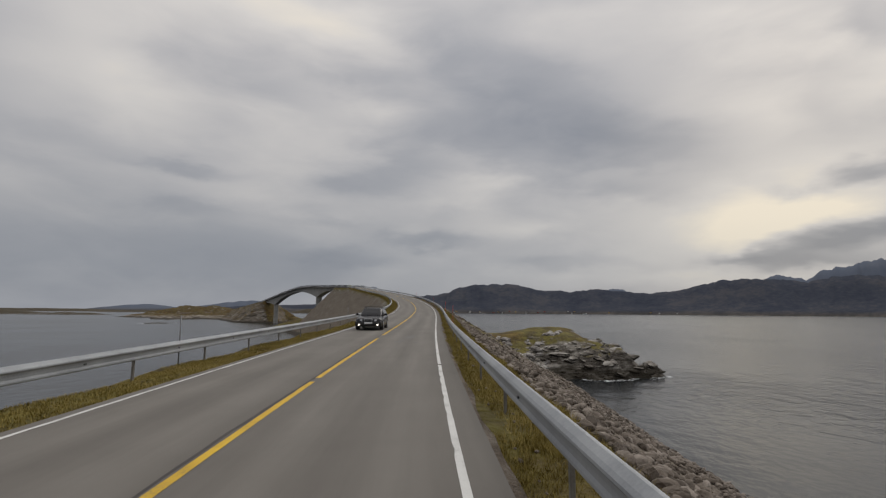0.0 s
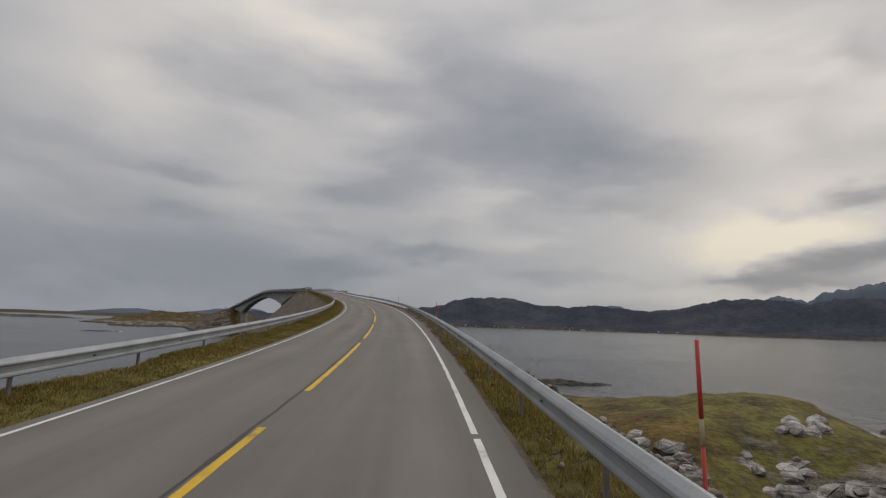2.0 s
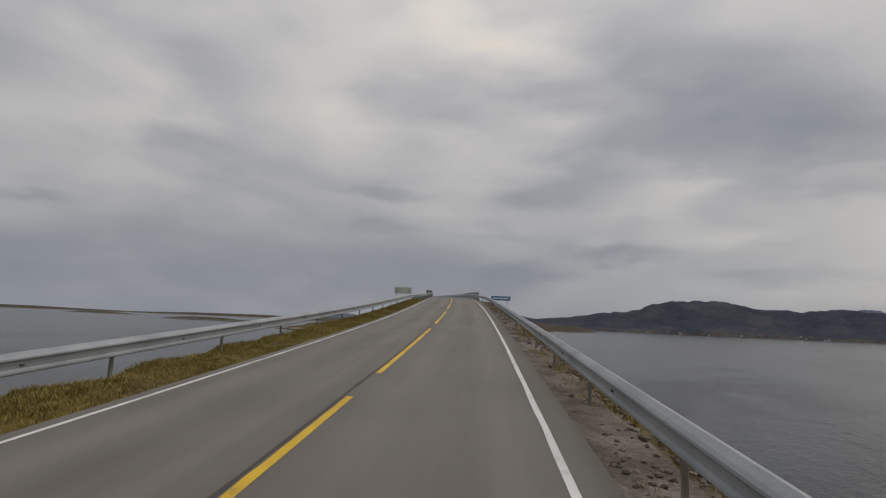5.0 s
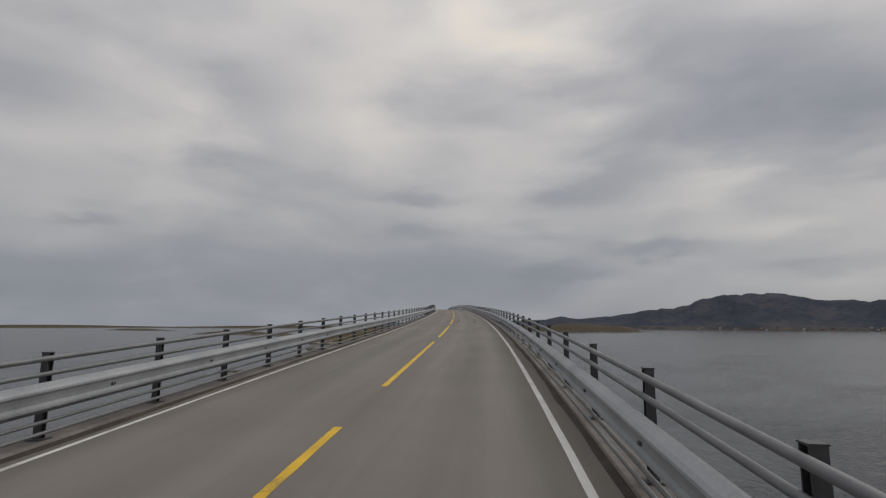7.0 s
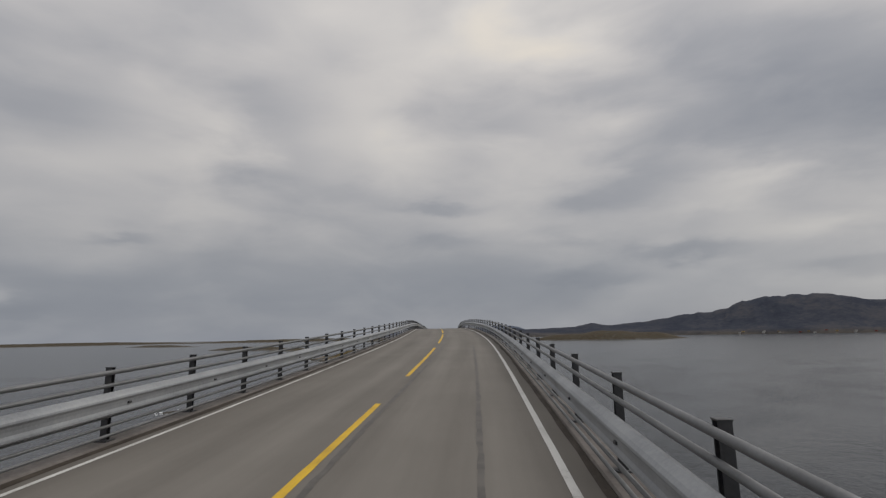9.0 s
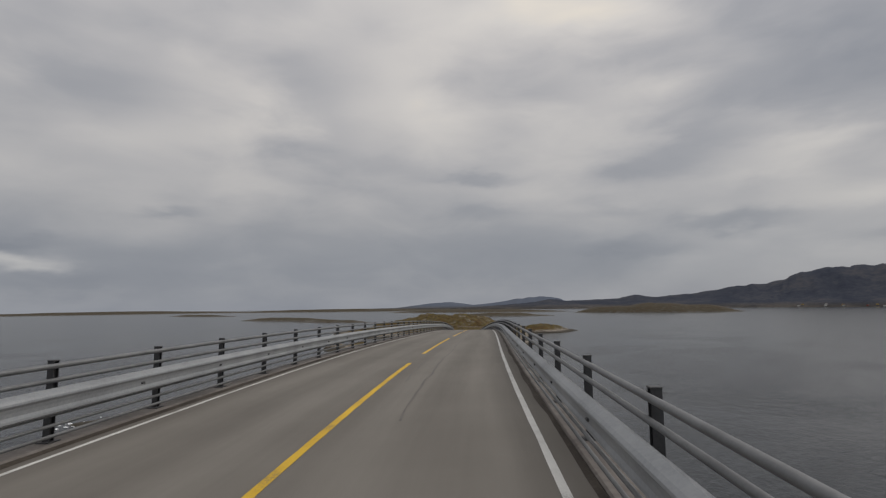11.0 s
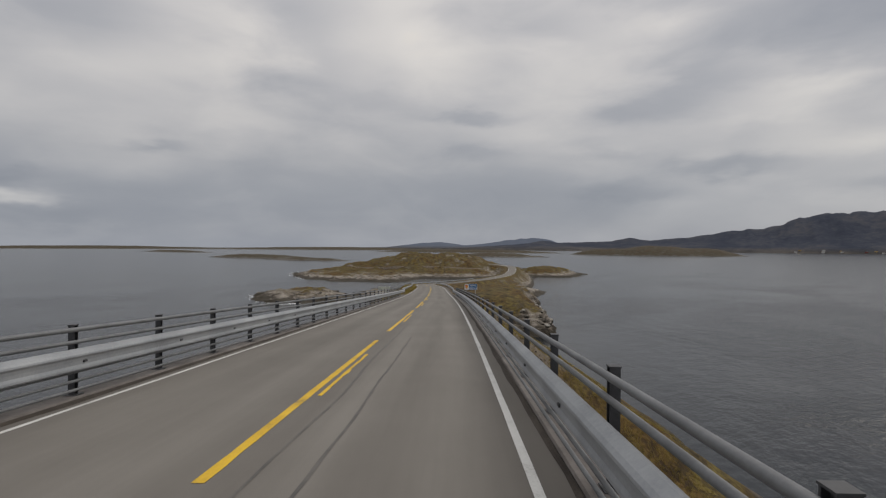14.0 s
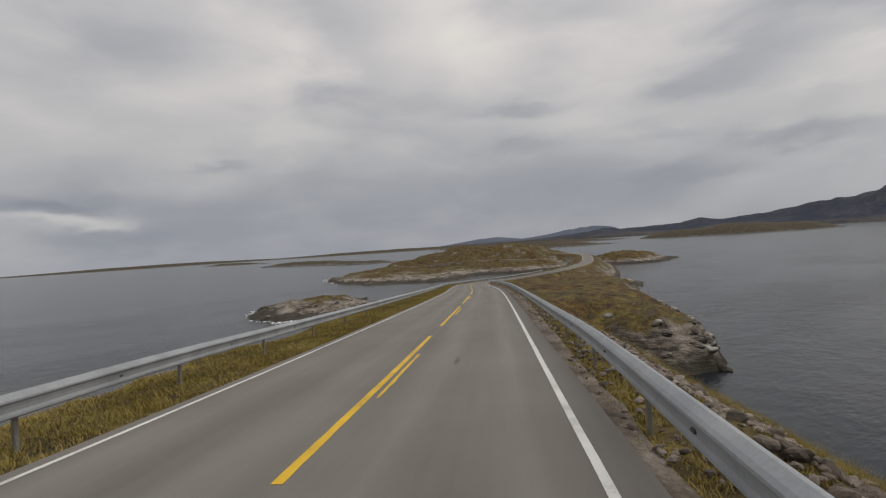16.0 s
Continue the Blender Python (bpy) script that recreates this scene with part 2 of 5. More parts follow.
BLUE_SHEET = surface("blue_sign_sheet", [(0.3, (0.012, 0.11, 0.29)), (0.7, (0.018, 0.145, 0.36))], 2, 30, 0.4, bump=0)
SHIELD_RED = surface("red_sign_sheet", [(0.3, (0.5, 0.045, 0.02)), (0.7, (0.62, 0.07, 0.03))], 2, 30, 0.4, bump=0)
SHIELD_GOLD = surface("gold_sign_sheet", [(0.3, (0.75, 0.4, 0.03)), (0.7, (0.85, 0.5, 0.05))], 2, 30, 0.4, bump=0)
SIGN_BACK = surface("weathered_aluminium", [(0.3, (0.5, 0.52, 0.45)), (0.7, (0.68, 0.7, 0.62))], 1.5, 20, 0.6, 0.0, bump=0.05, dist=0.002)
FOAM = surface("sea_foam", [(0.3, (0.55, 0.58, 0.6)), (0.7, (0.85, 0.86, 0.87))], 1.5, 9, 0.9, bump=0.3, dist=0.05)
GRAVEL = surface("pale_gravel", [(0.34, (0.04, 0.03, 0.021)), (0.45, (0.11, 0.085, 0.06)), (0.54, (0.18, 0.148, 0.118)), (0.68, (0.32, 0.285, 0.25))], 1.1, 14, 0.95, bump=1.0, dist=0.06)
DARK_GRIT = surface("damp_grit", [(0.3, (0.022, 0.017, 0.013)), (0.5, (0.045, 0.036, 0.028)), (0.7, (0.09, 0.075, 0.06))], 1.5, 25, 0.95, bump=0.5, dist=0.01)
WHITE_PAINT = surface("white_road_paint", [(0.32, (0.3, 0.295, 0.28)), (0.45, (0.6, 0.6, 0.58)), (0.65, (0.72, 0.72, 0.7))], 1.5, 40, 0.6, bump=0.15, dist=0.003)
YELLOW_PAINT = surface("yellow_road_paint", [(0.33, (0.22, 0.165, 0.06)), (0.43, (0.56, 0.345, 0.008)), (0.65, (0.74, 0.475, 0.01))], 1.5, 40, 0.6, bump=0.15, dist=0.003)
GALVANISED = surface("galvanised_steel", [(0.3, (0.2, 0.212, 0.226)), (0.5, (0.29, 0.305, 0.322)), (0.7, (0.37, 0.383, 0.397))], 1.2, 25, 0.55, 0.25, bump=0.05, dist=0.002)
TUBE_STEEL = surface("weathered_steel_tube", [(0.3, (0.12, 0.124, 0.13)), (0.7, (0.23, 0.238, 0.245))], 2, 25, 0.55, 0.5, bump=0.08, dist=0.002)
DARK_STEEL = surface("dark_steel", [(0.3, (0.035, 0.036, 0.04)), (0.7, (0.095, 0.096, 0.1))], 3, 25, 0.6, 0.3, bump=0.08, dist=0.002)
CONCRETE = surface("weathered_concrete", [(0.3, (0.2, 0.195, 0.185)), (0.5, (0.3, 0.295, 0.28)), (0.7, (0.38, 0.37, 0.35))], 0.3, 6, 0.85, bump=0.2, dist=0.01)
STONE = surface("riprap_stone", [(0.3, (0.065, 0.05, 0.037)), (0.5, (0.145, 0.117, 0.092)), (0.72, (0.29, 0.25, 0.212))], 0.9, 7, 0.88, bump=0.8, dist=0.04, per_piece=0.35)
GRASS = surface("dry_grass", [(0.3, (0.115, 0.083, 0.024)), (0.45, (0.225, 0.173, 0.045)), (0.57, (0.31, 0.245, 0.076)), (0.72, (0.42, 0.325, 0.15))], 0.55, 6, 0.9, bump=0, spec=0.2)


def land_material(name, rock_top, grass_from, grass_cols, rock_cols, steep=0.70, pieces=False):
    """Bare rock low down and on steep faces, dark weed at the water, grass and heather on the tops, raw earth where the bank was filled."""
    m = bpy.data.materials.new(name)
    m.use_nodes = True
    t = m.node_tree
    bsdf = t.nodes["Principled BSDF"]
    geo = t.nodes.new("ShaderNodeNewGeometry")
    sp = nd(t, "ShaderNodeSeparateXYZ")
    t.links.new(geo.outputs["Position"], sp.inputs[0])
    sn = nd(t, "ShaderNodeSeparateXYZ")
    t.links.new(geo.outputs["Normal"], sn.inputs[0])
    co = t.nodes.new("ShaderNodeTexCoord").outputs["Object"]
    noises = []
    for sc, det in ((0.09, 5), (0.45, 5), (2.2, 4), (9.0, 4)):
        n = nd(t, "ShaderNodeTexNoise", Scale=sc, Detail=float(det), Roughness=0.55)
        t.links.new(co, n.inputs["Vector"])
        noises.append(n.outputs[0])
    mp = nd(t, "ShaderNodeMapping", Scale=(0.30, 0.45, 1.5), Rotation=(0.35, 0.2, 0.6))
    t.links.new(co, mp.inputs[0])
    strata = nd(t, "ShaderNodeTexNoise", Scale=1.0, Detail=5.0, Roughness=0.6)
    slab = nd(t, "ShaderNodeTexNoise", Scale=0.45, Detail=3.0, Roughness=0.5, Distortion=0.6)
    cleft = t.nodes.new("ShaderNodeTexVoronoi")
    cleft.feature = "DISTANCE_TO_EDGE"
    cleft.inputs["Scale"].default_value = 1.3
    wob = nd(t, "ShaderNodeTexNoise", Scale=0.25, Detail=4.0, Roughness=0.6)
    t.links.new(co, wob.inputs["Vector"])
    bent = t.nodes.new("ShaderNodeVectorMath")
    bent.operation = "ADD"
    t.links.new(mp.outputs[0], bent.inputs[0])
    t.links.new(wob.outputs["Color"], bent.inputs[1])
    t.links.new(bent.outputs[0], cleft.inputs["Vector"])
    for n in (strata, slab):
        t.links.new(mp.outputs[0], n.inputs["Vector"])
    crack = ramp(t, cleft.outputs["Distance"], [(0.0, (0.6, 0.58, 0.56)), (0.03, (0.88, 0.87, 0.86)), (0.08, (1, 1, 1))])
    tone = math_node(t, "ADD", math_node(t, "MULTIPLY", strata.outputs[0], 0.35), math_node(t, "MULTIPLY", slab.outputs[0], 0.45))
    tone = math_node(t, "ADD", tone, math_node(t, "MULTIPLY", noises[3], 0.2))
    if pieces:
        tone = math_node(t, "ADD", tone, math_node(t, "MULTIPLY", math_node(t, "SUBTRACT", geo.outputs["Random Per Island"], 0.5), 0.08))
    # daylight painted into the tone: upward faces paler, steep faces darker; clefts dark too
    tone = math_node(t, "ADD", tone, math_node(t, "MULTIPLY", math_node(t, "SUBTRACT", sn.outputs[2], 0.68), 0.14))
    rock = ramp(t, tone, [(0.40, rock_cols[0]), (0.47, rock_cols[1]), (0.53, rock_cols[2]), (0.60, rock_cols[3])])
    rock = mix_rgb(t, 1.0, rock, crack, "MULTIPLY")
    gv = math_node(t, "ADD", math_node(t, "MULTIPLY", noises[1], 0.6), math_node(t, "MULTIPLY", noises[2], 0.4))
    grass = ramp(t, gv, [(0.36, grass_cols[0]), (0.47, grass_cols[1]), (0.56, grass_cols[2]), (0.68, grass_cols[3])])
    # rusty heather in drifts
    drift = math_node(t, "MULTIPLY", math_node(t, "SUBTRACT", noises[0], 0.47), 7.0, clamp=True)
    grass = mix_rgb(t, math_node(t, "MULTIPLY", drift, 0.55), grass, mix_rgb(t, 1.0, grass, (1.0, 0.66, 0.55), "MULTIPLY"))
    # where grass holds: flat enough, high enough
    flat = math_node(t, "MULTIPLY", math_node(t, "SUBTRACT", sn.outputs[2], steep), 6.0)
    high = math_node(t, "MULTIPLY", math_node(t, "SUBTRACT", sp.outputs[2], grass_from), 0.6)
    amt = math_node(t, "ADD", math_node(t, "MINIMUM", flat, high), math_node(t, "MULTIPLY", math_node(t, "SUBTRACT", noises[1], 0.5), 3.0))
    amt = math_node(t, "ADD", amt, math_node(t, "MULTIPLY", math_node(t, "SUBTRACT", noises[0], 0.5), 4.0))
    amt = math_node(t, "ADD", amt, math_node(t, "MULTIPLY", math_node(t, "SUBTRACT", strata.outputs[0], 0.5), 1.5), clamp=True)
    # filled bank: above nought bare brown grit, below nought close turf
    bare = t.nodes.new("ShaderNodeAttribute")
    bare.attribute_name = "bare_earth"
    turf = math_node(t, "MULTIPLY", math_node(t, "MAXIMUM", math_node(t, "MULTIPLY", bare.outputs["Fac"], -1.0), 0.0), 1.6)
    amt = math_node(t, "ADD", amt, turf, clamp=True)
    col = mix_rgb(t, amt, rock, grass)
    ev = math_node(t, "ADD", math_node(t, "MULTIPLY", noises[3], 0.5), math_node(t, "MULTIPLY", noises[1], 0.5))
    earth = ramp(t, ev, [(0.36, (0.08, 0.063, 0.046)), (0.5, (0.145, 0.12, 0.091)), (0.64, (0.22, 0.187, 0.148))])
    col = mix_rgb(t, math_node(t, "MAXIMUM", bare.outputs["Fac"], 0.0), col, earth)
    # tide line: dark wet weed
    wet = math_node(t, "SUBTRACT", 1.0, math_node(t, "MULTIPLY", math_node(t, "SUBTRACT", math_node(t, "ADD", sp.outputs[2], math_node(t, "MULTIPLY", math_node(t, "SUBTRACT", noises[1], 0.5), 2.4)), rock_top), 1.6), clamp=True)
    col = mix_rgb(t, math_node(t, "MULTIPLY", wet, 0.88), col, (0.035, 0.029, 0.02))
    t.links.new(col, bsdf.inputs["Base Color"])
    bsdf.inputs["Roughness"].default_value = 0.88
    bsdf.inputs["Specular IOR Level"].default_value = 0.25
    bp = nd(t, "ShaderNodeBump", Strength=0.8, Distance=0.5)
    relief = math_node(t, "ADD", math_node(t, "MULTIPLY", strata.outputs[0], 1.0), math_node(t, "MULTIPLY", math_node(t, "MINIMUM", cleft.outputs["Distance"], 0.12), 1.5))
    relief = math_node(t, "MULTIPLY", relief, math_node(t, "SUBTRACT", 1.0, math_node(t, "MAXIMUM", amt, bare.outputs["Fac"]), clamp=True))
    relief = math_node(t, "ADD", relief, math_node(t, "MULTIPLY", noises[2], 0.5))
    t.links.new(relief, bp.inputs["Height"])
    bp2 = nd(t, "ShaderNodeBump", Strength=0.5, Distance=0.07)
    t.links.new(noises[3], bp2.inputs["Height"])
    t.links.new(bp.outputs[0], bp2.inputs["Normal"])
    t.links.new(bp2.outputs[0], bsdf.inputs["Normal"])
    return m


GRASS_COLS = [(0.04, 0.03, 0.01), (0.09, 0.073, 0.018), (0.135, 0.116, 0.026), (0.19, 0.165, 0.042)]
HEATH_COLS = [(0.02, 0.014, 0.006), (0.06, 0.042, 0.013), (0.115, 0.086, 0.022), (0.185, 0.158, 0.042)]
ROCK_COLS = [(0.03, 0.026, 0.021), (0.115, 0.102, 0.086), (0.24, 0.22, 0.192), (0.42, 0.4, 0.365)]
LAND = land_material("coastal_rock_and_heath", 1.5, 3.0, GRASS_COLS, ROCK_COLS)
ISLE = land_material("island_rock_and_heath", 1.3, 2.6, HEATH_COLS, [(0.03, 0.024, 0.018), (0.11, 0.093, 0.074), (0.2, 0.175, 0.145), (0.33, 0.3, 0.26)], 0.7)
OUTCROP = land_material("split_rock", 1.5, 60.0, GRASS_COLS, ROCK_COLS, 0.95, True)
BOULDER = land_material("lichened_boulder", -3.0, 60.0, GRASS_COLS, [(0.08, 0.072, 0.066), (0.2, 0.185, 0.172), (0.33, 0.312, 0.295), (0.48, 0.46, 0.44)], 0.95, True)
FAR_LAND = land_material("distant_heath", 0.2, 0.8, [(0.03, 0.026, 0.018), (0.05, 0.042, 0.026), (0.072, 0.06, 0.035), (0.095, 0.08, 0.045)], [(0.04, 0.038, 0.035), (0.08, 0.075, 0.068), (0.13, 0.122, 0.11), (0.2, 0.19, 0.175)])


def mountain_material(name, lift):
    m = bpy.data.materials.new(name)
    m.use_nodes = True
    t = m.node_tree
    bsdf = t.nodes["Principled BSDF"]
    co = t.nodes.new("ShaderNodeTexCoord").outputs["Object"]
    geo = t.nodes.new("ShaderNodeNewGeometry")
    sp = nd(t, "ShaderNodeSeparateXYZ")
    t.links.new(geo.outputs["Position"], sp.inputs[0])
    a = nd(t, "ShaderNodeTexNoise", Scale=0.004, Detail=8.0, Roughness=0.65)
    t.links.new(co, a.inputs["Vector"])
    b = nd(t, "ShaderNodeTexNoise", Scale=0.03, Detail=6.0, Roughness=0.7)
    t.links.new(co, b.inputs["Vector"])
    v = math_node(t, "ADD", math_node(t, "MULTIPLY", a.outputs[0], 0.6), math_node(t, "MULTIPLY", b.outputs[0], 0.4))
    # forest and rock, with the blue cast of distance haze painted in
    hazy_forest = ramp(t, v, [(0.38, (0.044, 0.051, 0.07)), (0.5, (0.06, 0.066, 0.084)), (0.6, (0.086, 0.087, 0.098))])
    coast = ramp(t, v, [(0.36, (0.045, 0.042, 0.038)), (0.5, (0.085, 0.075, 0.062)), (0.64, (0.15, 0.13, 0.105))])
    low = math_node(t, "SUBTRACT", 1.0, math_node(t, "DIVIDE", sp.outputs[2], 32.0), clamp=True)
    # lift blends in more painted haze, pale blue, for the farther range
    hazy_forest = mix_rgb(t, lift, hazy_forest, (0.17, 0.2, 0.26))
    t.links.new(mix_rgb(t, math_node(t, "MULTIPLY", low, 0.8), hazy_forest, coast), bsdf.inputs["Base Color"])
    bsdf.inputs["Roughness"].default_value = 1.0
    bsdf.inputs["Specular IOR Level"].default_value = 0.0
    return m


MOUNTAIN = mountain_material("hazy_forest_and_rock", 0.0)
BACK_MOUNTAIN = mountain_material("haze_tinted_rock", 0.5)


def water_material():
    m = bpy.data.materials.new("sea_water")
    m.use_nodes = True
    t = m.node_tree
    bsdf = t.nodes["Principled BSDF"]
    co = t.nodes.new("ShaderNodeTexCoord").outputs["Object"]
    mp = nd(t, "ShaderNodeMapping", Scale=(1.0, 0.6, 1.0), Rotation=(0, 0, 0.5))
    t.links.new(co, mp.inputs[0])
    waves = []
    for sc, det in ((0.025, 3), (0.3, 3), (1.0, 3)):
        n = nd(t, "ShaderNodeTexNoise", Scale=sc, Detail=float(det), Roughness=0.6)
        t.links.new(mp.outputs[0], n.inputs["Vector"])
        waves.append(n.outputs[0])
    v = math_node(t, "ADD", math_node(t, "MULTIPLY", waves[0], 0.5), math_node(t, "MULTIPLY", waves[1], 0.5))
    t.links.new(ramp(t, v, [(0.35, (0.006, 0.009, 0.012)), (0.65, (0.017, 0.021, 0.025))]), bsdf.inputs["Base Color"])
    bsdf.inputs["Roughness"].default_value = 0.2
    bsdf.inputs["IOR"].default_value = 1.33
    # choppy in the sound round the causeway, calmer on the open fjord
    out = t.nodes.new("ShaderNodeVectorMath")
    out.operation = "LENGTH"
    t.links.new(co, out.inputs[0])
    calm = ramp(t, math_node(t, "DIVIDE", out.outputs["Value"], 4000.0, clamp=True), [(0.0, (1, 1, 1)), (0.1, (0.85, 0.85, 0.85)), (0.2, (0.42, 0.42, 0.42)), (0.34, (0.16, 0.16, 0.16)), (0.6, (0.05, 0.05, 0.05))])
    fine = math_node(t, "MULTIPLY", math_node(t, "POWER", calm, 3.0), 0.42)
    h = math_node(t, "ADD", math_node(t, "MULTIPLY", waves[1], 0.8), math_node(t, "MULTIPLY", waves[2], fine))
    h = math_node(t, "MULTIPLY", h, calm)
    # ruffled patches between smooth slicks
    gust = nd(t, "ShaderNodeTexNoise", Scale=0.013, Detail=4.0, Roughness=0.55, Distortion=0.8)
    t.links.new(mp.outputs[0], gust.inputs["Vector"])
    h = math_node(t, "MULTIPLY", h, ramp(t, gust.outputs[0], [(0.4, (0.3, 0.3, 0.3)), (0.52, (0.6, 0.6, 0.6)), (0.64, (1.3, 1.3, 1.3))]))
    bp = nd(t, "ShaderNodeBump", Strength=1.0, Distance=0.9)
    t.links.new(h, bp.inputs["Height"])
    t.links.new(bp.outputs[0], bsdf.inputs["Normal"])
    return m


WATER = water_material()


# ---- the road's line ----
STEP = 1.0
KNOTS = [-30 + 25 * i for i in range(len(HEADING))]
S_END = KNOTS[-1] - 26
S = np.arange(-29.0, S_END, STEP)


def glide(values, s):
    u = (s + 30) / 25
    j = np.clip(np.floor(u).astype(int), 1, len(values) - 3)
    f, a = u - j, np.array(values)
    return (a[j - 1] * (-0.5 * f + f**2 - 0.5 * f**3) + a[j] * (1 - 2.5 * f**2 + 1.5 * f**3)
            + a[j + 1] * (0.5 * f + 2 * f**2 - 1.5 * f**3) + a[j + 2] * (-0.5 * f**2 + 0.5 * f**3))


ANG, GRD = np.radians(glide(HEADING, S)), glide(GRADE, S) / 100


def run(v):
    r = np.concatenate([[0], np.cumsum((v[1:] + v[:-1]) / 2 * STEP)])
    return r - np.interp(0, S, r)


RX, RY, RZ = run(-np.sin(ANG)), run(np.cos(ANG)), run(GRD) + ROAD_Z


def on_road(s, l=0.0, z=0.0):
    """The point at s metres along the road, l metres to its right and z above it."""
    a = np.interp(s, S, ANG)
    return (float(np.interp(s, S, RX) + math.cos(a) * l), float(np.interp(s, S, RY) + math.sin(a) * l), float(np.interp(s, S, RZ) + z))


def stand(s, l=0.0, z=0.0, turn=0.0):
    """A pose on the road's line, y ahead along it."""
    x, y, h = on_road(s, l, z)
    return pose(x, y, h, 0, 0, math.degrees(np.interp(s, S, ANG)) + turn)


def smooth(a, b, x):
    u = np.clip((x - a) / (b - a), 0, 1)
    return u * u * (3 - 2 * u)


def mesh_of(name, verts, faces, material, flat=False):
    me = bpy.data.meshes.new(name)
    me.from_pydata([tuple(v) for v in verts], [], [tuple(f) for f in faces])
    me.materials.append(material)
    if not flat:
        me.polygons.foreach_set("use_smooth", [True] * len(me.polygons))
    me.update()
    return me


def bm_mesh(name, bm, material):
    me = bpy.data.meshes.new(name)
    bm.normal_update()
    bm.to_mesh(me)
    bm.free()
    me.materials.append(material)
    return me


def part(name, me, parent, label="", m=None):
    ob = new(name, me)
    ob.parent = parent
    if m is not None:
        ob.matrix_basis = m
    if label:
        ob["label"] = label
    return ob


def sweep(name, profile, s0, s1, material, step=2.0, side=None, caps=True, flat=True):
    """A closed section carried along the road. profile(s) -> points (l, z)."""
    n = max(2, int(round((s1 - s0) / step)) + 1)
    verts, faces = [], []
    for s in np.linspace(s0, s1, n):
        pts = profile(s)
        k = len(pts)
        verts += [on_road(s, l, z) for l, z in pts]
    for i in range(n - 1):
        for j in range(k):
            a, b = i * k + j, i * k + (j + 1) % k
            faces.append((a, a + k, b + k, b))
    if caps:
        faces += [tuple(range(k)), tuple(range((n - 1) * k, n * k))[::-1]]
    me = mesh_of(name, verts, faces, material, flat)
    bm = bmesh.new()
    bm.from_mesh(me)
    bmesh.ops.recalc_face_normals(bm, faces=bm.faces)
    bm.to_mesh(me)
    bm.free()
    return me


BRIDGE_FROM, BRIDGE_TO = 247.0, 574.0
LANE = 3.0

# ---- sea ----
def make_sea():
    bm = bmesh.new()
    bmesh.ops.create_grid(bm, x_segments=40, y_segments=40, size=5600)
    ob = new("water", bm_mesh("water", bm, WATER))
    ob.location = (-150, 500, 0)
    return tagged(ob, "grey rippled sea under an overcast sky", "sea", kind="structure")


make_sea()


# ---- land ----
ROAD_PTS = np.stack([RX, RY], 1)


def road_frame(px, py):
    """Distance along and to the right of the road for grids of points."""
    q = np.stack([px.ravel(), py.ravel()], 1)
    idx = np.empty(len(q), int)
    step = 4
    sub = ROAD_PTS[::step]
    for i in range(0, len(q), 4000):
        d = ((q[i:i + 4000, None] - sub[None]) ** 2).sum(-1)
        idx[i:i + 4000] = d.argmin(1) * step
    a = ANG[idx]
    dx, dy = q[:, 0] - RX[idx], q[:, 1] - RY[idx]
    along = S[idx] + (-np.sin(a) * dx + np.cos(a) * dy)
    right = np.cos(a) * dx + np.sin(a) * dy
    far = np.hypot(dx, dy)
    right = np.where(far > np.abs(right) + 2.5, np.sign(right) * far, right)
    return along.reshape(px.shape), right.reshape(px.shape)


def fbm(px, py, scale, octaves=4, seed=0.0, rough=0.5):
    out, amp, tot = np.zeros(px.shape), 1.0, 0.0
    for _ in range(octaves):
        v = np.array([noise.noise((x * scale, y * scale, seed)) for x, y in zip(px.ravel(), py.ravel())]).reshape(px.shape)
        out, tot = out + v * amp, tot + amp
        scale, amp, seed = scale * 2.03, amp * rough, seed + 7.3
    return out / tot


def hump(px, py, cx, cy, rx, ry, turn, height, sink=3.0, power=1.3):
    """A rounded islet: height in the middle, under water past its edge."""
    a = radians(turn)
    u = ((px - cx) * math.cos(a) + (py - cy) * math.sin(a)) / rx
    v = (-(px - cx) * math.sin(a) + (py - cy) * math.cos(a)) / ry
    d = np.sqrt(u * u + v * v)
    return height * np.clip(1 - d**power, -1, 1) - sink * np.clip(d - 1, 0, 1) * 2


def bank(along, right, s0, s1, slope_r, slope_l, edge_r=5.0, edge_l=5.6):
    """The road's own bank: shoulders level with it, slopes down to the sea on both sides."""
    z = np.interp(along, S, RZ)
    drop = np.where(right > 0, np.clip(right - edge_r, 0, None) * slope_r, np.clip(-right - edge_l, 0, None) * slope_l)
    shoulder = np.where((right < 3.35) & (right > -3.16), -0.16, -0.06 - 0.03 * (np.abs(right) - 3.35))
    past = np.clip(s0 - along, 0, None) * 0.75 + np.clip(along - s1, 0, None) * 0.75
    lip = 0.16 * smooth(3.7, 4.5, -right) * smooth(58, 75, along) * smooth(250, 235, along)
    return z + shoulder + lip - drop - past


def ridged(px, py, scale, octaves=3, seed=0.0):
    out, amp, tot = np.zeros(px.shape), 1.0, 0.0
    for _ in range(octaves):
        v = np.array([abs(noise.noise((x * scale, y * scale * 0.55 + x * scale * 0.3, seed))) for x, y in zip(px.ravel(), py.ravel())]).reshape(px.shape)
        out, tot = out + (0.5 - v * 2.2) * amp, tot + amp
        scale, amp, seed = scale * 2.2, amp * 0.55, seed + 5.1
    return out / tot


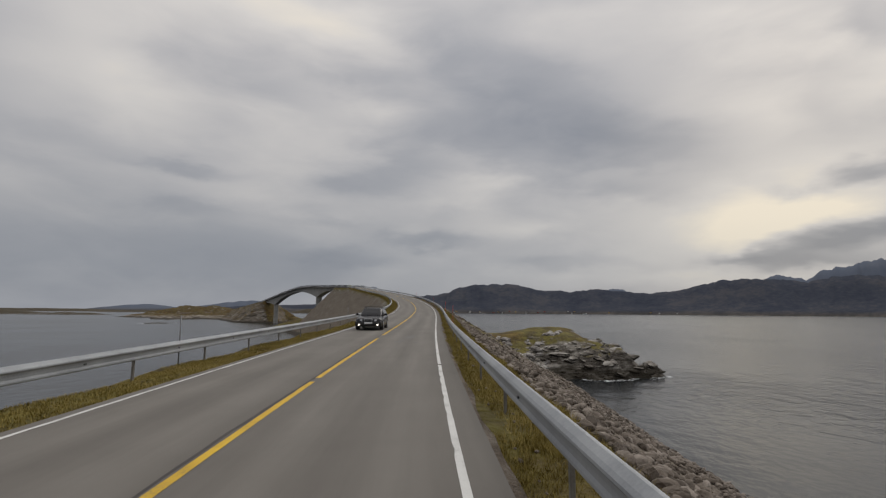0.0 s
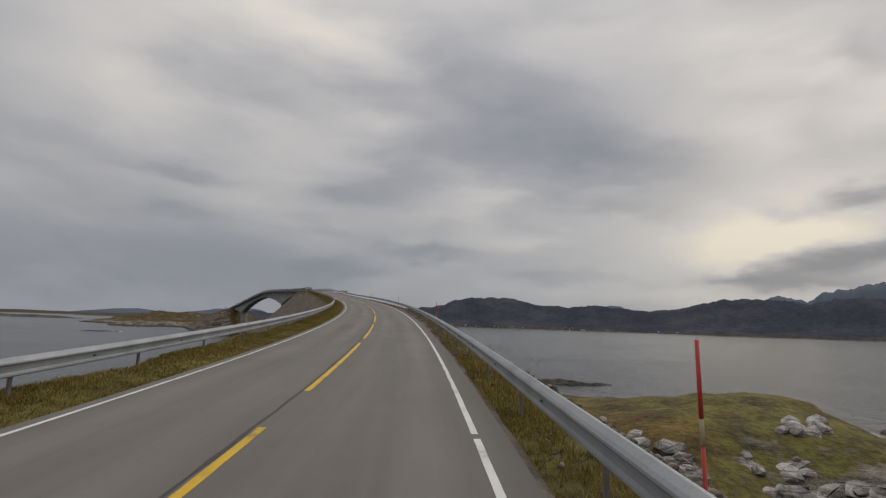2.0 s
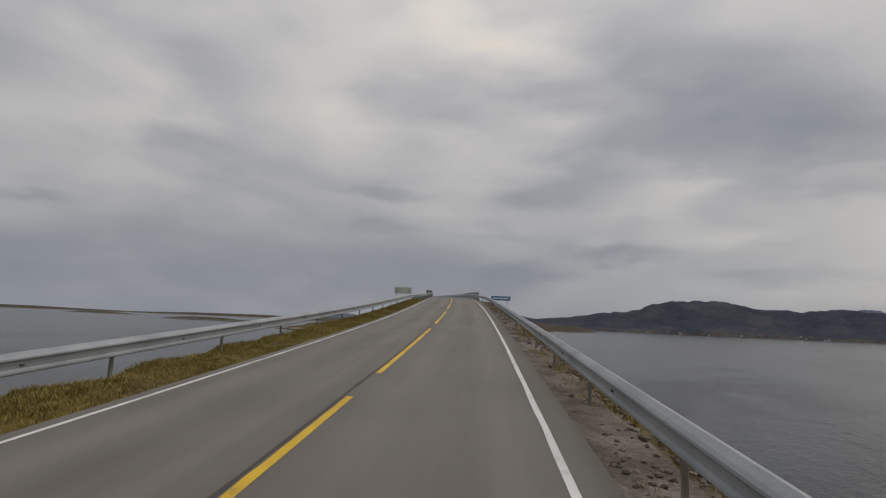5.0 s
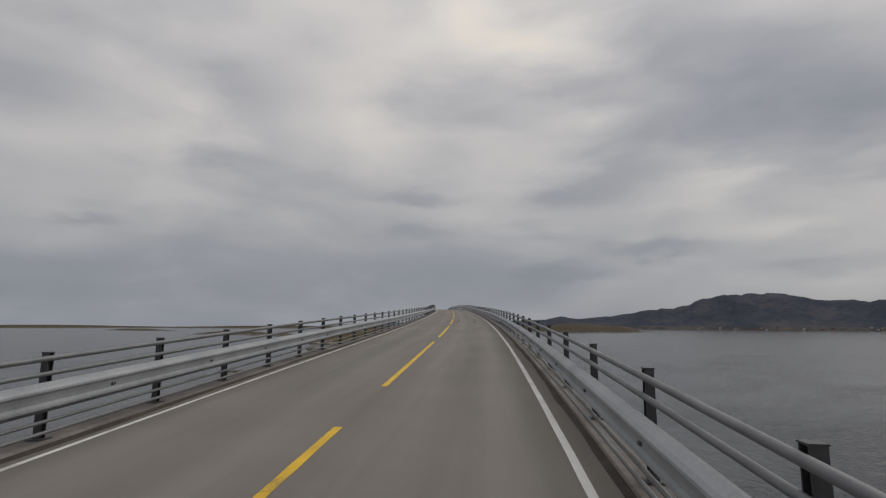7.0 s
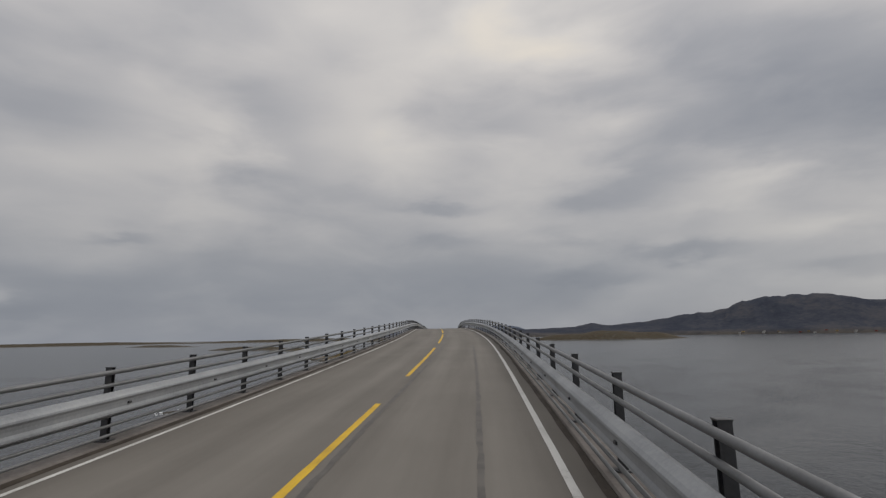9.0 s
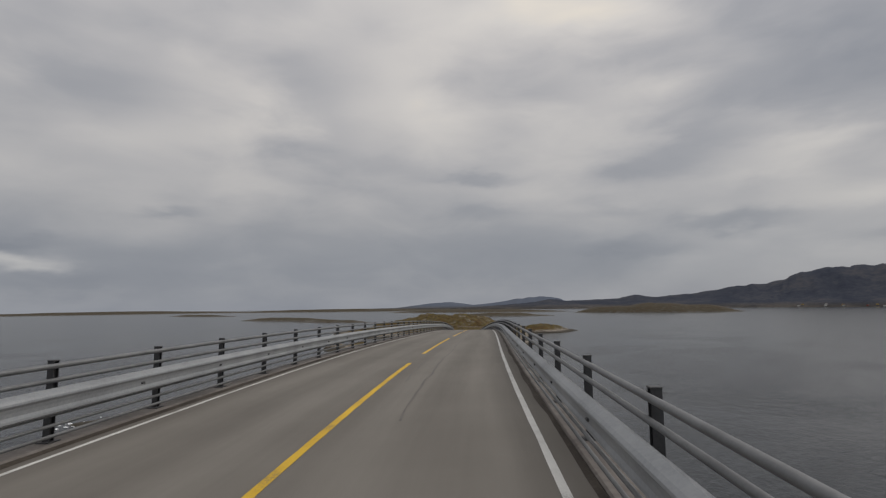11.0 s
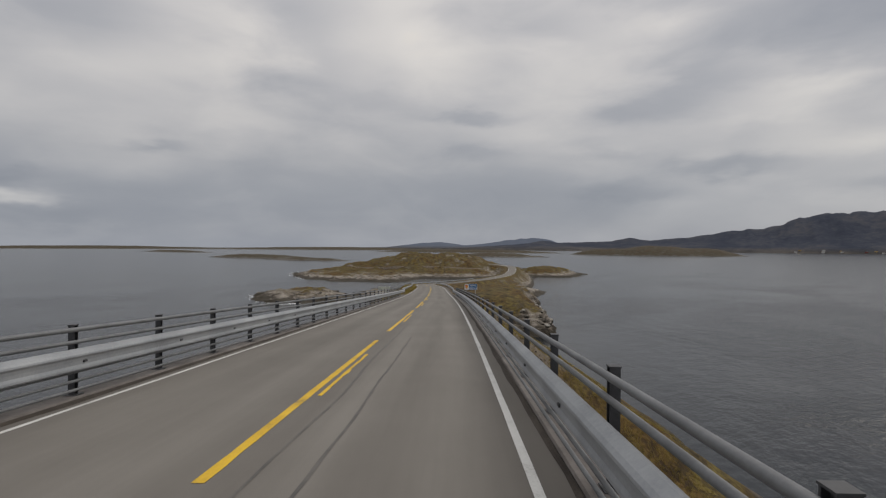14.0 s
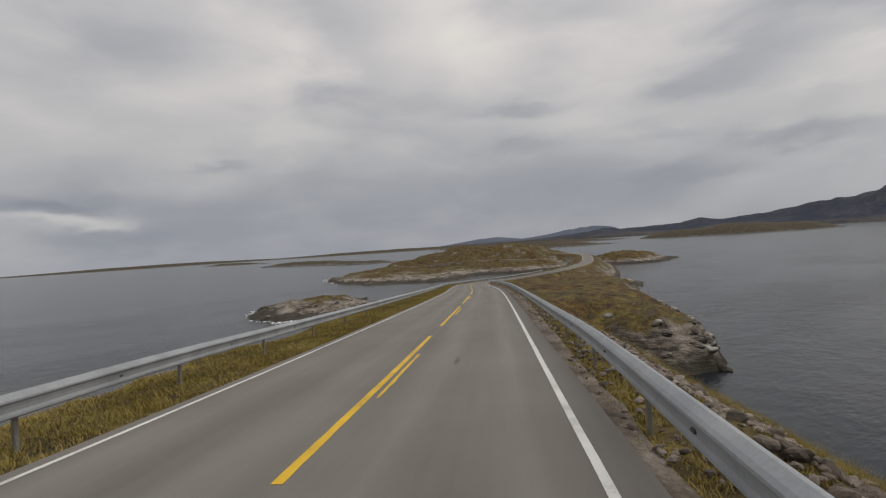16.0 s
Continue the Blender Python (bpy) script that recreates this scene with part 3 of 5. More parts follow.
def blocks(px, py, size, seed=0.0, squeeze=0.6):
    """Split rock: slabs of uneven height with clefts between them."""
    out = np.empty(px.shape)
    flat = out.ravel()
    for i, (x, y) in enumerate(zip(px.ravel(), py.ravel())):
        w = noise.noise((x * 0.3, y * 0.3, seed)) * 0.35
        q = ((x * 0.8 + y * 0.6) / size + w, (-x * 0.6 + y * 0.8) / size * squeeze - w, seed)
        d, p = noise.voronoi(q)
        edge = min(1.0, (d[1] - d[0]) * 3.2)
        flat[i] = (noise.noise((p[0][0] * 3.1, p[0][1] * 3.1, seed + 2)) * 0.9 + (q[0] - p[0][0]) * 0.5) * edge - (1 - edge) * 0.55
    return flat.reshape(px.shape)


def land_patch(name, x0, x1, y0, y1, step, height, label, seed=1.0, foam=(), material=LAND, bare=None):
    gx, gy = np.meshgrid(np.arange(x0, x1, step), np.arange(y0, y1, step), indexing="ij")
    along, right = road_frame(gx, gy)
    first = height(gx, gy, along, right, 0 * gx, 0 * gx, 0 * gx)
    live = first > -5
    n1, n2, n3 = np.zeros(gx.shape), np.zeros(gx.shape), np.zeros(gx.shape)
    n1[live] = fbm(gx[live], gy[live], 0.035, 3, seed)
    n2[live] = fbm(gx[live], gy[live], 0.16, 4, seed + 3, 0.6)
    n3[live] = ridged(gx[live], gy[live], 0.1, 3, seed + 9) * 0.4 + blocks(gx[live], gy[live], 6.5, seed) * 0.55 + blocks(gx[live], gy[live], 2.4, seed + 4) * 0.26
    h = np.maximum(height(gx, gy, along, right, n1, n2, n3), -2.5)
    nx, ny = gx.shape
    verts = np.stack([gx.ravel(), gy.ravel(), h.ravel()], 1)
    keep = (h > -2.4)
    some = keep[:-1, :-1] | keep[1:, :-1] | keep[:-1, 1:] | keep[1:, 1:]
    ii, jj = np.nonzero(some)
    q = ii * ny + jj
    faces = np.stack([q, q + ny, q + ny + 1, q + 1], 1)
    used, inv = np.unique(faces.ravel(), return_inverse=True)
    ob = new(name, mesh_of(name, verts[used], inv.reshape(-1, 4), material))
    if bare:
        layer = ob.data.attributes.new("bare_earth", "FLOAT", "POINT")
        layer.data.foreach_set("value", bare(along, right, n2, h).ravel()[used].astype(float).tolist())
    me = ob.data
    nz = np.empty(len(me.polygons) * 3)
    me.polygons.foreach_get("normal", nz)
    me.polygons.foreach_set("use_smooth", (nz[2::3] > (0.8 if step < 1 else 0.6)).tolist())
    tagged(ob, label, "land", kind="structure")
    # broken water along the exposed rocks
    for fx0, fx1, fy0, fy1 in foam:
        sel = (h > -0.75) & (h < 0.25) & (gx > fx0) & (gx < fx1) & (gy > fy0) & (gy < fy1) & (n2 + n3 * 0.3 > -0.12)
        pv, pf = [], []
        for x, y in [c for c in zip(gx[sel], gy[sel]) for _ in range(3)]:
            r, k = random.uniform(0.12, 0.5) * min(step, 1.6), len(pv)
            n = 7
            ox, oy, tw = random.gauss(0, 0.6) * step, random.gauss(0, 0.6) * step, random.uniform(0, 3)
            for i in range(n):
                rr = r * random.uniform(0.5, 1.2)
                pv.append((x + ox + rr * 1.5 * math.cos(i * 2 * math.pi / n + tw), y + oy + rr * 0.7 * math.sin(i * 2 * math.pi / n + tw), 0.05 + 0.04 * random.random()))
            pf.append(tuple(range(k, k + n)))
        if pv:
            tagged(new("foam", mesh_of("foam", pv, pf, FOAM, True)), "white broken foam on the water round the rocks", "foam", kind="stuff")
    return gx[:, 0], gy[0], h


def filled(along, right, n2, h):
    """1 where the causeway's fill lies open, 0 where turf or rock covers it."""
    left = smooth(95, 150, along) * (right < -5.6)
    east = (smooth(150, 190, along) + smooth(60, 30, along)) * (right > 5.2) * (right < 30)
    out = np.clip((left + east) * smooth(-0.45, 0.1, n2 + 0.35), 0, 1) * (along < 300)
    out = np.where(along > 300, -0.6, out)
    return np.where(np.abs(right) < 5.3, np.where((right > 0) & (along > 96), 0.7 * smooth(-0.4, 0.2, n2), -0.7), out)


def far_filled(along, right, n2, h):
    """Turf on the bank at the bridge's end, a strip of grit behind the rail."""
    grit = (right > 5.0) * (right < 7.4 + 7.0 * smooth(620, 592, along)) * (along < 700) * smooth(-0.5, 0.2, n2 + 0.2)
    turf = (along < 652) * (right >= 7.4) * (right < 34) + (np.abs(right) <= 5.0)
    return np.where(grit > 0, 0.9 * grit, -0.8 * np.clip(turf, 0, 1))


def near_land(gx, gy, along, right, n1, n2, n3):
    fill = np.where(right < 0, smooth(95, 150, along), smooth(150, 190, along))
    wob = (n2 * (1.0 - 0.65 * fill) + n3 * (0.5 - 0.42 * fill)) * np.clip((np.abs(right) - 5) / 4, 0, 1)
    slope = 0.55 + 0.4 * smooth(150, 215, along) + 0.6 * smooth(215, 245, along)
    end = np.where(right > 0, 292 - 42 * np.clip(right / 3, 0, 1), 292)
    h = bank(along, right, -60, end, slope, 1.0, 5.0 - 1.5 * smooth(243, 251, along), 5.3 - 0.3 * smooth(80, 125, along) - 1.5 * smooth(243, 251, along)) + wob - np.where(right > 2, np.clip(along - end, 0, None) * 0.7, 0)
    under = hump(gx, gy, *on_road(345, -14)[:2], 22, 34, 30, 7.5) + n1 * 3 + n3 * 1.2
    return np.maximum.reduce([h, np.where(right < -2, under, np.minimum(under, 3.0))])


def headland(gx, gy, along, right, n1, n2, n3):
    """A long low ridge from the bank out to its tip, turf on the back, bare rock at the foot."""
    r = right
    a = np.where(along > 116, (along - 116) / 23, (116 - along - (right - 30) * 0.4) / (22 + 10 * smooth(28, 14, right)))
    body = 8.0 * (1 - np.clip(np.abs(a), 0, 2) ** 3.0 - np.clip(np.abs(r - 21) / 29.5, 0, 2) ** 2.6) + n1 * 3.5
    top = smooth(3.4, 5.6, body) * smooth(44, 32, right)
    crag = n3 * (0.4 + (1 - top) * (3.0 + 2.0 * np.clip((right - 22) / 22, 0, 1))) + n2 * (0.5 + 0.9 * (1 - top))
    body = np.where(right < 8, -9, body + np.clip(crag, -4, 1.5))
    reef = hump(gx, gy, 2, 206, 13, 4, 10, 1.0) + n2 * 1.2 + n3
    return np.maximum(body, reef)


def far_land(gx, gy, along, right, n1, n2, n3):
    wob = n2 * 1.0 * np.clip((np.abs(right) - 5) / 4, 0, 1)
    h = bank(along, right, 556, 1100, 0.62, 0.8, 5.0 - 1.3 * smooth(580, 570, along), 7.2 - 3.7 * smooth(582, 572, along)) + wob
    clear = np.abs(right) > 6
    rough = n3 * 3.0 + n2 * 1.6
    cape = 10.6 * (1 - np.abs((along - 716) / 62) ** 5 - np.abs((right - 15) / 30) ** 7) + n1 * 3 + rough * (0.2 + 0.9 * smooth(28, 42, right))
    bluff = 9.2 * (1 - np.abs((along - 675) / 20) ** 4 - np.abs((right - 31) / 11.5) ** 4) + n1 * 2 + rough * 0.95
    cape = np.maximum(cape, bluff)
    cape = np.where(right > 0, np.maximum(cape, -8), -8)
    cape2 = hump(gx, gy, -383, 700, 26, 34, 30, 5) + n1 * 3 + rough
    rock = np.maximum(hump(gx, gy, -446, 606, 42, 26, -24, 5.5), hump(gx, gy, -412, 630, 40, 18, -30, 4)) + n1 * 3 + rough
    hill = hump(gx, gy, -585, 860, 105, 110, 30, 19, power=1.9) + n1 * 9 + rough * 0.75
    shelf = hump(gx, gy, -575, 750, 92, 56, -25, 6, power=2.4) + n1 * 3 + rough * 0.6
    islet_a = hump(gx, gy, -461, 894, 39, 53, 30, 9.5) + n1 * 4 + rough
    neck = np.maximum(hump(gx, gy, -512, 800, 58, 40, 40, 7, power=2.2), hump(gx, gy, -560, 790, 70, 40, -10, 6.5, power=2.4)) + n1 * 2.5 + rough * 0.5
    reef = hump(gx, gy, -318, 411, 14, 6, 55, 0.9) + n2 * 1.0 + n3 * 0.6
    spit = 5.6 * (1 - np.abs((along - 552) / 52) ** 3 - np.abs((right - 23) / 10.5) ** 3) + n1 * 2.5 + rough * 0.5
    spit = np.where(right > 8, np.maximum(spit, -8), -8)
    z = np.interp(along, S, RZ)
    gap = np.clip((np.abs(right) - 5) / 16, 0, 1)
    cover = np.maximum.reduce([cape, cape2, rock, hill, shelf, islet_a, reef, spit, neck])
    cover = np.where(cover > z, z + (cover - z) * gap, cover)
    return np.maximum(h, np.where(clear, cover, -9))


SURF = (-318.0, 411.0)
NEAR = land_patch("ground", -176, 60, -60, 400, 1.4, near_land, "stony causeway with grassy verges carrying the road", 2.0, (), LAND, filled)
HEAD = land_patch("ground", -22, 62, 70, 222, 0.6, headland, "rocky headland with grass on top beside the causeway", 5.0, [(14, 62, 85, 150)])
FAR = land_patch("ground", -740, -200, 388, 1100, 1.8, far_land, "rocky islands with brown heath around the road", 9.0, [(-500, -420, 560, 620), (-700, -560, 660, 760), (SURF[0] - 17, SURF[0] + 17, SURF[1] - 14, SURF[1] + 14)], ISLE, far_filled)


def ground_z(grid, x, y):
    gx, gy, h = grid
    i = np.clip(np.searchsorted(gx, x) - 1, 0, len(gx) - 2)
    j = np.clip(np.searchsorted(gy, y) - 1, 0, len(gy) - 2)
    u, v = (x - gx[i]) / (gx[i + 1] - gx[i]), (y - gy[j]) / (gy[j + 1] - gy[j])
    return h[i, j] * (1 - u) * (1 - v) + h[i + 1, j] * u * (1 - v) + h[i, j + 1] * (1 - u) * v + h[i + 1, j + 1] * u * v


def footpath():
    """A gravelled terrace cut into the foot of the hill, held by a low bank."""
    angles = np.radians(np.linspace(-150, -12, 150))
    r = 84 + 5 * np.sin(angles * 3)
    x, y = -585 + r * np.cos(angles) * 1.05, 860 + r * np.sin(angles)
    z = ground_z(FAR, x, y)
    z = np.maximum(np.convolve(np.pad(z, 20, mode="edge"), np.ones(41) / 41, "valid") + 0.9, 2.5)
    verts, faces = [], []
    for a, px, py, pz in zip(angles, x, y, z):
        ox, oy = math.cos(a), math.sin(a)
        for d, dz in ((-2.6, -0.6), (-1.4, 0.0), (1.3, 0.0), (1.6, -0.15), (2.6, -2.6)):
            verts.append((px + ox * d, py + oy * d, pz + dz))
    for i in range(len(angles) - 1):
        for j in range(4):
            q = i * 5 + j
            faces.append((q, q + 5, q + 6, q + 1))
    tagged(new("footpath", mesh_of("footpath", verts, faces, GRAVEL)), "pale gravel footpath along the foot of the heathy hill", "path", kind="structure")


footpath()


# ---- road ----
def strip(name, lines, s0, s1, z, material, step=1.0, uv=False):
    """A thin sheet along the road. lines(s) -> the distances from the middle at which its points lie."""
    n = max(2, int(round((s1 - s0) / step)) + 1)
    ss = np.linspace(s0, s1, n)
    verts, faces, uvs = [], [], []
    for q in ss:
        ls = lines(q)
        k = len(ls)
        verts += [on_road(q, l, z) for l in ls]
        uvs += [(l, q) for l in ls]
    for i in range(n - 1):
        for j in range(k - 1):
            a = i * k + j
            faces.append((a, a + 1, a + k + 1, a + k))
    me = mesh_of(name, verts, faces, material)
    if uv:
        layer = me.uv_layers.new(name="UVMap")
        flat = np.array(uvs)[[v for f in faces for v in f]].ravel()
        layer.data.foreach_set("uv", flat.tolist())
    return me


# breaks in the yellow middle line, from and to, along the road
GAPS = [(-15, -13), (-1.5, 0), (12, 12.6), (26.3, 28.9), (41.0, 41.4), (52.8, 54.4), (67.8, 68.4), (79.5, 82.4), (93.3, 95.5), (106.6, 108.7), (118.8, 121.3),
        (131.7, 134.7), (145.2, 149.8), (159.6, 162), (174.8, 178), (188.4, 190.7), (202.6, 205.5), (216.7, 220), (230.8, 234), (244.9, 248), (259.1, 262.3),
        (273.3, 276.1), (287.4, 290.8), (301.8, 307), (318.8, 323), (334.5, 338.8), (350, 353.6), (365.6, 369), (381, 384.6), (396.6, 400), (412.1, 415.6),
        (428, 431.5), (443, 445.8), (458.7, 462.1), (474.2, 477.3), (489.6, 493), (504.3, 508.4), (519.1, 521.9), (534.9, 538), (549.1, 552.4), (563.5, 566.6),
        (577.4, 580.5), (591.9, 595), (606, 609), (620, 623), (634, 637), (648, 651), (662, 665)]
SECOND_STRIPE = [(482, 486.5), (496.5, 500), (511.8, 516.2), (526, 530.5), (541, 546), (552.8, 557.5), (571, 576), (583.8, 588.2), (600, 604), (614, 618)]


def paved(s, side):
    """Half width of the asphalt: the turf creeps in on the seaward side, but not on the bridge."""
    on = smooth(238, 247, s) * (1 - smooth(574, 583, s))
    return float(3.42 - 0.05 * on) if side > 0 else float(3.22 + 0.05 * on)


def make_road():
    edge = [-3.42, -2.3, -0.9, 0.0, 0.9, 2.3, 3.42]
    me = strip("road", lambda q: [-paved(q, -1) - 0.03, -paved(q, -1) + 0.05 * noise.noise((q * 0.7, -3.42, 2.0))] + edge[1:-1] + [paved(q, 1) + 0.05 * noise.noise((q * 0.7, 3.42, 2.0)), paved(q, 1) + 0.03], -29, S_END - 4, 0.0, ASPHALT, 1.0, True)
    road = tagged(new("road", me), "worn grey asphalt road with two lanes", "road", kind="structure")
    for side in (1, -1):
        def skirt(q, side=side):
            w = paved(q, side)
            return [(side * (w - 0.02), -0.002), (side * (w + 0.02), -0.004), (side * (w + 0.1), -0.16), (side * (w - 0.02), -0.16)]
        part("road_edge", sweep("road_edge", skirt, -29, S_END - 4, ASPHALT, 2.0), road, "broken edge of the asphalt")
        gaps = [15.5, 38.4, 44.2, 47.1, 76.8, 79.4, 118.0, 174.5, 180.2] if side > 0 else [66.0, 143.0]
        start = -29.0
        for stop in gaps + [S_END - 4]:
            def line(q, side=side):
                j = 0.008 * noise.noise((q * 1.3, side, 4.0))
                worn = (0.02 if side > 0 and q < 150 else 0.012) * float(noise.noise((q * 2.7, side, 9.0)) > 0.22)
                half = 0.05 if side > 0 else 0.04
                return [side * LANE - half + j + max(0.0, side) * worn, side * LANE + half + j - max(0.0, -side) * worn]
            part("edge_line", strip("edge_line", line, start, stop - 0.25, 0.004, WHITE_PAINT, 0.3 if stop < 260 else 1.0), road, "white painted edge line")
            start = stop
    start = -29.0
    for stop, after in GAPS + [(690, 690)]:
        part("centre_dash", strip("centre_dash", lambda q: [-0.06 + 0.012 * noise.noise((q * 3, 0, 0)), 0.06 + 0.012 * noise.noise((q * 3, 5, 0))], start, stop, 0.004, YELLOW_PAINT, 0.4), road)
        start = after
    for s0, s1 in SECOND_STRIPE:
        part("centre_dash", strip("centre_dash", lambda q: [0.15 + 0.03 * noise.noise((q * 1.4, 3, 0)), 0.215 + 0.04 * noise.noise((q * 1.7, 6, 0))], s0, s1, 0.004, YELLOW_PAINT, 0.4), road, "worn second stripe of yellow paint")
    for s0, s1 in ((474.4, 475.3), (459.6, 460.2), (564.5, 564.9)):
        part("paint_mark", strip("paint_mark", lambda q: [0.1, 0.16 + 0.03 * noise.noise((q * 3, 1, 0))], s0, s1, 0.0045, WHITE_PAINT, 0.3), road, "scrap of white paint")

    # sealed cracks and joints
    def crack(l0, s0, s1, width, wander, seed, z=0.003, fill=TAR):
        def f(q):
            m = l0 + wander * noise.noise((q * 0.21, seed, 0)) + wander * 0.4 * noise.noise((q * 0.9, seed, 3)) + 0.012 * noise.noise((q * 4.1, seed, 5))
            w = width * (0.8 + 0.5 * noise.noise((q * 1.1, seed, 8)) + 0.7 * noise.noise((q * 3.3, seed, 6)))
            return [m - w / 2, m + w / 2]
        part("sealed_crack", strip("sealed_crack", f, s0, s1, z, fill, 0.5), road, "dark strip of tar over a crack")
    crack(-0.11, -29, 62, 0.07, 0.05, 1.0)
    crack(-0.115, 64, 206, 0.075, 0.05, 2.0)

    def smear(bends, s0, s1, width, seed, z, fill, label):
        """A wandering strip through the bends given, along and across the road."""
        at, off = [b[0] for b in bends], [b[1] for b in bends]

        def f(q):
            m = float(np.interp(q, at, off)) + 0.02 * noise.noise((q * 2.3, seed, 5))
            w = width * (1 + 0.35 * noise.noise((q * 1.7, seed, 8)) + 0.3 * noise.noise((q * 5.3, seed, 6)))
            return [m - w / 2, m + w / 2]
        part("tyre_smear", strip("tyre_smear", f, s0, s1, z, fill, 0.12), road, label)
    west = [(293.3, 0.56), (293.7, 0.42), (294.0, 0.34), (294.7, 0.35), (295.1, 0.43), (296.1, 0.54), (297.8, 0.66), (299, 0.58), (300.7, 0.5), (303, 0.53), (305.3, 0.5), (308, 0.42), (315, 0.3), (333, 0.2), (352, 0.4)]
    east = [(293.3, 2.05), (293.6, 1.97), (294.0, 1.86), (294.4, 1.81), (295.2, 1.85), (296.2, 2.0), (296.6, 1.96), (297.2, 2.06), (298.1, 2.14), (299.4, 2.09), (301.2, 2.01), (302.9, 2.1), (309.6, 2.09), (320, 2.1), (352, 1.95)]
    for bends, seed in ((west, 3.0), (east, 4.5)):
        smear(bends, 293.3, 299.0, 0.15, seed, 0.003, TAR, "black winding smear of tar")
        smear(bends, 299.0, 304.0, 0.11, seed + 1, 0.003, TAR, "black winding smear of tar")
        smear(bends, 304.0, 352.0, 0.09, seed + 2, 0.0028, OIL, "fading dark smear on the asphalt")
    crack(0.95, 404, 520, 0.05, 0.16, 7.0, fill=OIL)
    crack(0.45, 408, 560, 0.045, 0.14, 8.0, fill=OIL)

    def joint(s0, l0, l1, seed):
        n, verts, faces = 40, [], []
        for i in range(n):
            l = l0 + (l1 - l0) * i / (n - 1)
            q = s0 + 0.35 * noise.noise((l * 0.8, seed, 0)) - 0.18 * l
            w = 0.1 * (1 + 0.6 * noise.noise((l * 3, seed, 2)))
            verts += [on_road(q - w, l, 0.003), on_road(q + w, l, 0.003)]
        for i in range(n - 1):
            faces.append((2 * i, 2 * i + 2, 2 * i + 3, 2 * i + 1))
        part("sealed_crack", mesh_of("sealed_crack", verts, faces, TAR), road, "tar seal across the road at the end of the bridge")
    crack(0.0, 555, 566, 0.05, 0.06, 9.0)
    joint(566.6, -1.9, 3.1, 1.0)
    joint(248.0, -3.2, 3.2, 2.0)

    def stain(s0, l0, ls, ll, seed):
        n = 40
        verts = []
        for i in range(n):
            a = 2 * math.pi * i / n
            r = 1 + 0.6 * noise.noise((math.cos(a) * 1.5, math.sin(a) * 1.5, seed)) + 0.5 * noise.noise((math.cos(a) * 5, math.sin(a) * 5, seed))
            verts.append(on_road(s0 + ls * r * math.sin(a), l0 + ll * r * math.cos(a), 0.0035))
        part("stain", mesh_of("stain", verts, [tuple(range(n))], OIL), road, "dark oil stain")
    for spec in ((27.4, 1.6, 1.2, 0.25, 1.0), (28.6, 1.75, 0.5, 0.16, 11.0), (25.0, 1.35, 0.5, 0.16, 2.0), (24.2, 1.2, 0.35, 0.2, 12.0), (24.6, 1.55, 0.2, 0.1, 13.0), (23.8, 2.05, 0.25, 0.12, 3.0), (41.0, 1.8, 0.2, 0.07, 4.0), (95.4, 1.5, 0.25, 0.1, 5.0), (140.2, 1.6, 0.3, 0.12, 6.0),
                 (164.8, 1.3, 0.25, 0.12, 7.0), (455.6, 1.9, 0.2, 0.07, 8.0), (587.0, 1.2, 0.5, 0.05, 9.0), (577.4, 2.1, 0.6, 0.05, 10.0)):
        stain(*spec)
    return road


make_road()


def gravel_shoulder(side, s0, s1, l0, l1, grid):
    n, verts, faces = int((s1 - s0) / 1.0), [], []
    ls = np.linspace(l0, l1, 5)
    for i in range(n):
        q = s0 + (s1 - s0) * i / (n - 1)
        for j, l in enumerate(ls):
            l = l0 + (l - l0) * (0.3 + 0.7 * float(smooth(s0, s0 + 45, q)))
            w = l + (0.14 * noise.noise((q * 0.5, j, side)) if j else 0)
            z = -0.02 - 0.05 * (j / 4) + 0.03 * noise.noise((q * 1.7, l * 3, 5.0))
            verts.append(on_road(q, side * w, z - (0.25 if j == 4 else 0)))
    for i in range(n - 1):
        for j in range(4):
            a = i * 5 + j
            faces.append((a, a + 1, a + 6, a + 5))
    tagged(new("verge", mesh_of("verge", verts, faces, GRAVEL)), "strip of pale gravel and soil beside the asphalt", "verge", kind="structure")


gravel_shoulder(1, 96, 248, 3.44, 4.6, NEAR)
gravel_shoulder(1, -29, 96.5, 3.44, 3.62, NEAR)
gravel_shoulder(-1, -29, 238, 3.24, 3.42, NEAR)
gravel_shoulder(1, 574, 760, 3.44, 4.5, FAR)
gravel_shoulder(-1, 584, 760, 3.24, 3.5, FAR)


# ---- guard rails ----
def rail_l(s, side):
    """How far out the rails stand: wider on the banks than on the bridge."""
    on = smooth(BRIDGE_FROM - 14, BRIDGE_FROM + 2, s) * (1 - smooth(BRIDGE_TO - 2, BRIDGE_TO + 14, s))
    bank_l = 3.95 if side > 0 else 4.6
    bridge_l = 3.42 if side > 0 else 3.33
    return side * (bank_l + (bridge_l - bank_l) * on)


DEEP_BEAM = [(0.0, 0.155), (0.025, 0.158), (0.09, 0.115), (0.118, 0.085), (0.122, 0.06), (0.095, 0.025), (0.085, -0.02), (0.082, -0.07), (0.096, -0.11), (0.098, -0.14), (0.08, -0.16), (0.03, -0.17), (0.0, -0.165)]


def beam_section(side, top, shape):
    mid = top - 0.155

    def section(s):
        l = rail_l(s, side)
        front = [(l - side * d, mid + z) for d, z in shape]
        back = [(l - side * (d - 0.012), mid + z) for d, z in reversed(shape)]
        return front + back
    return section


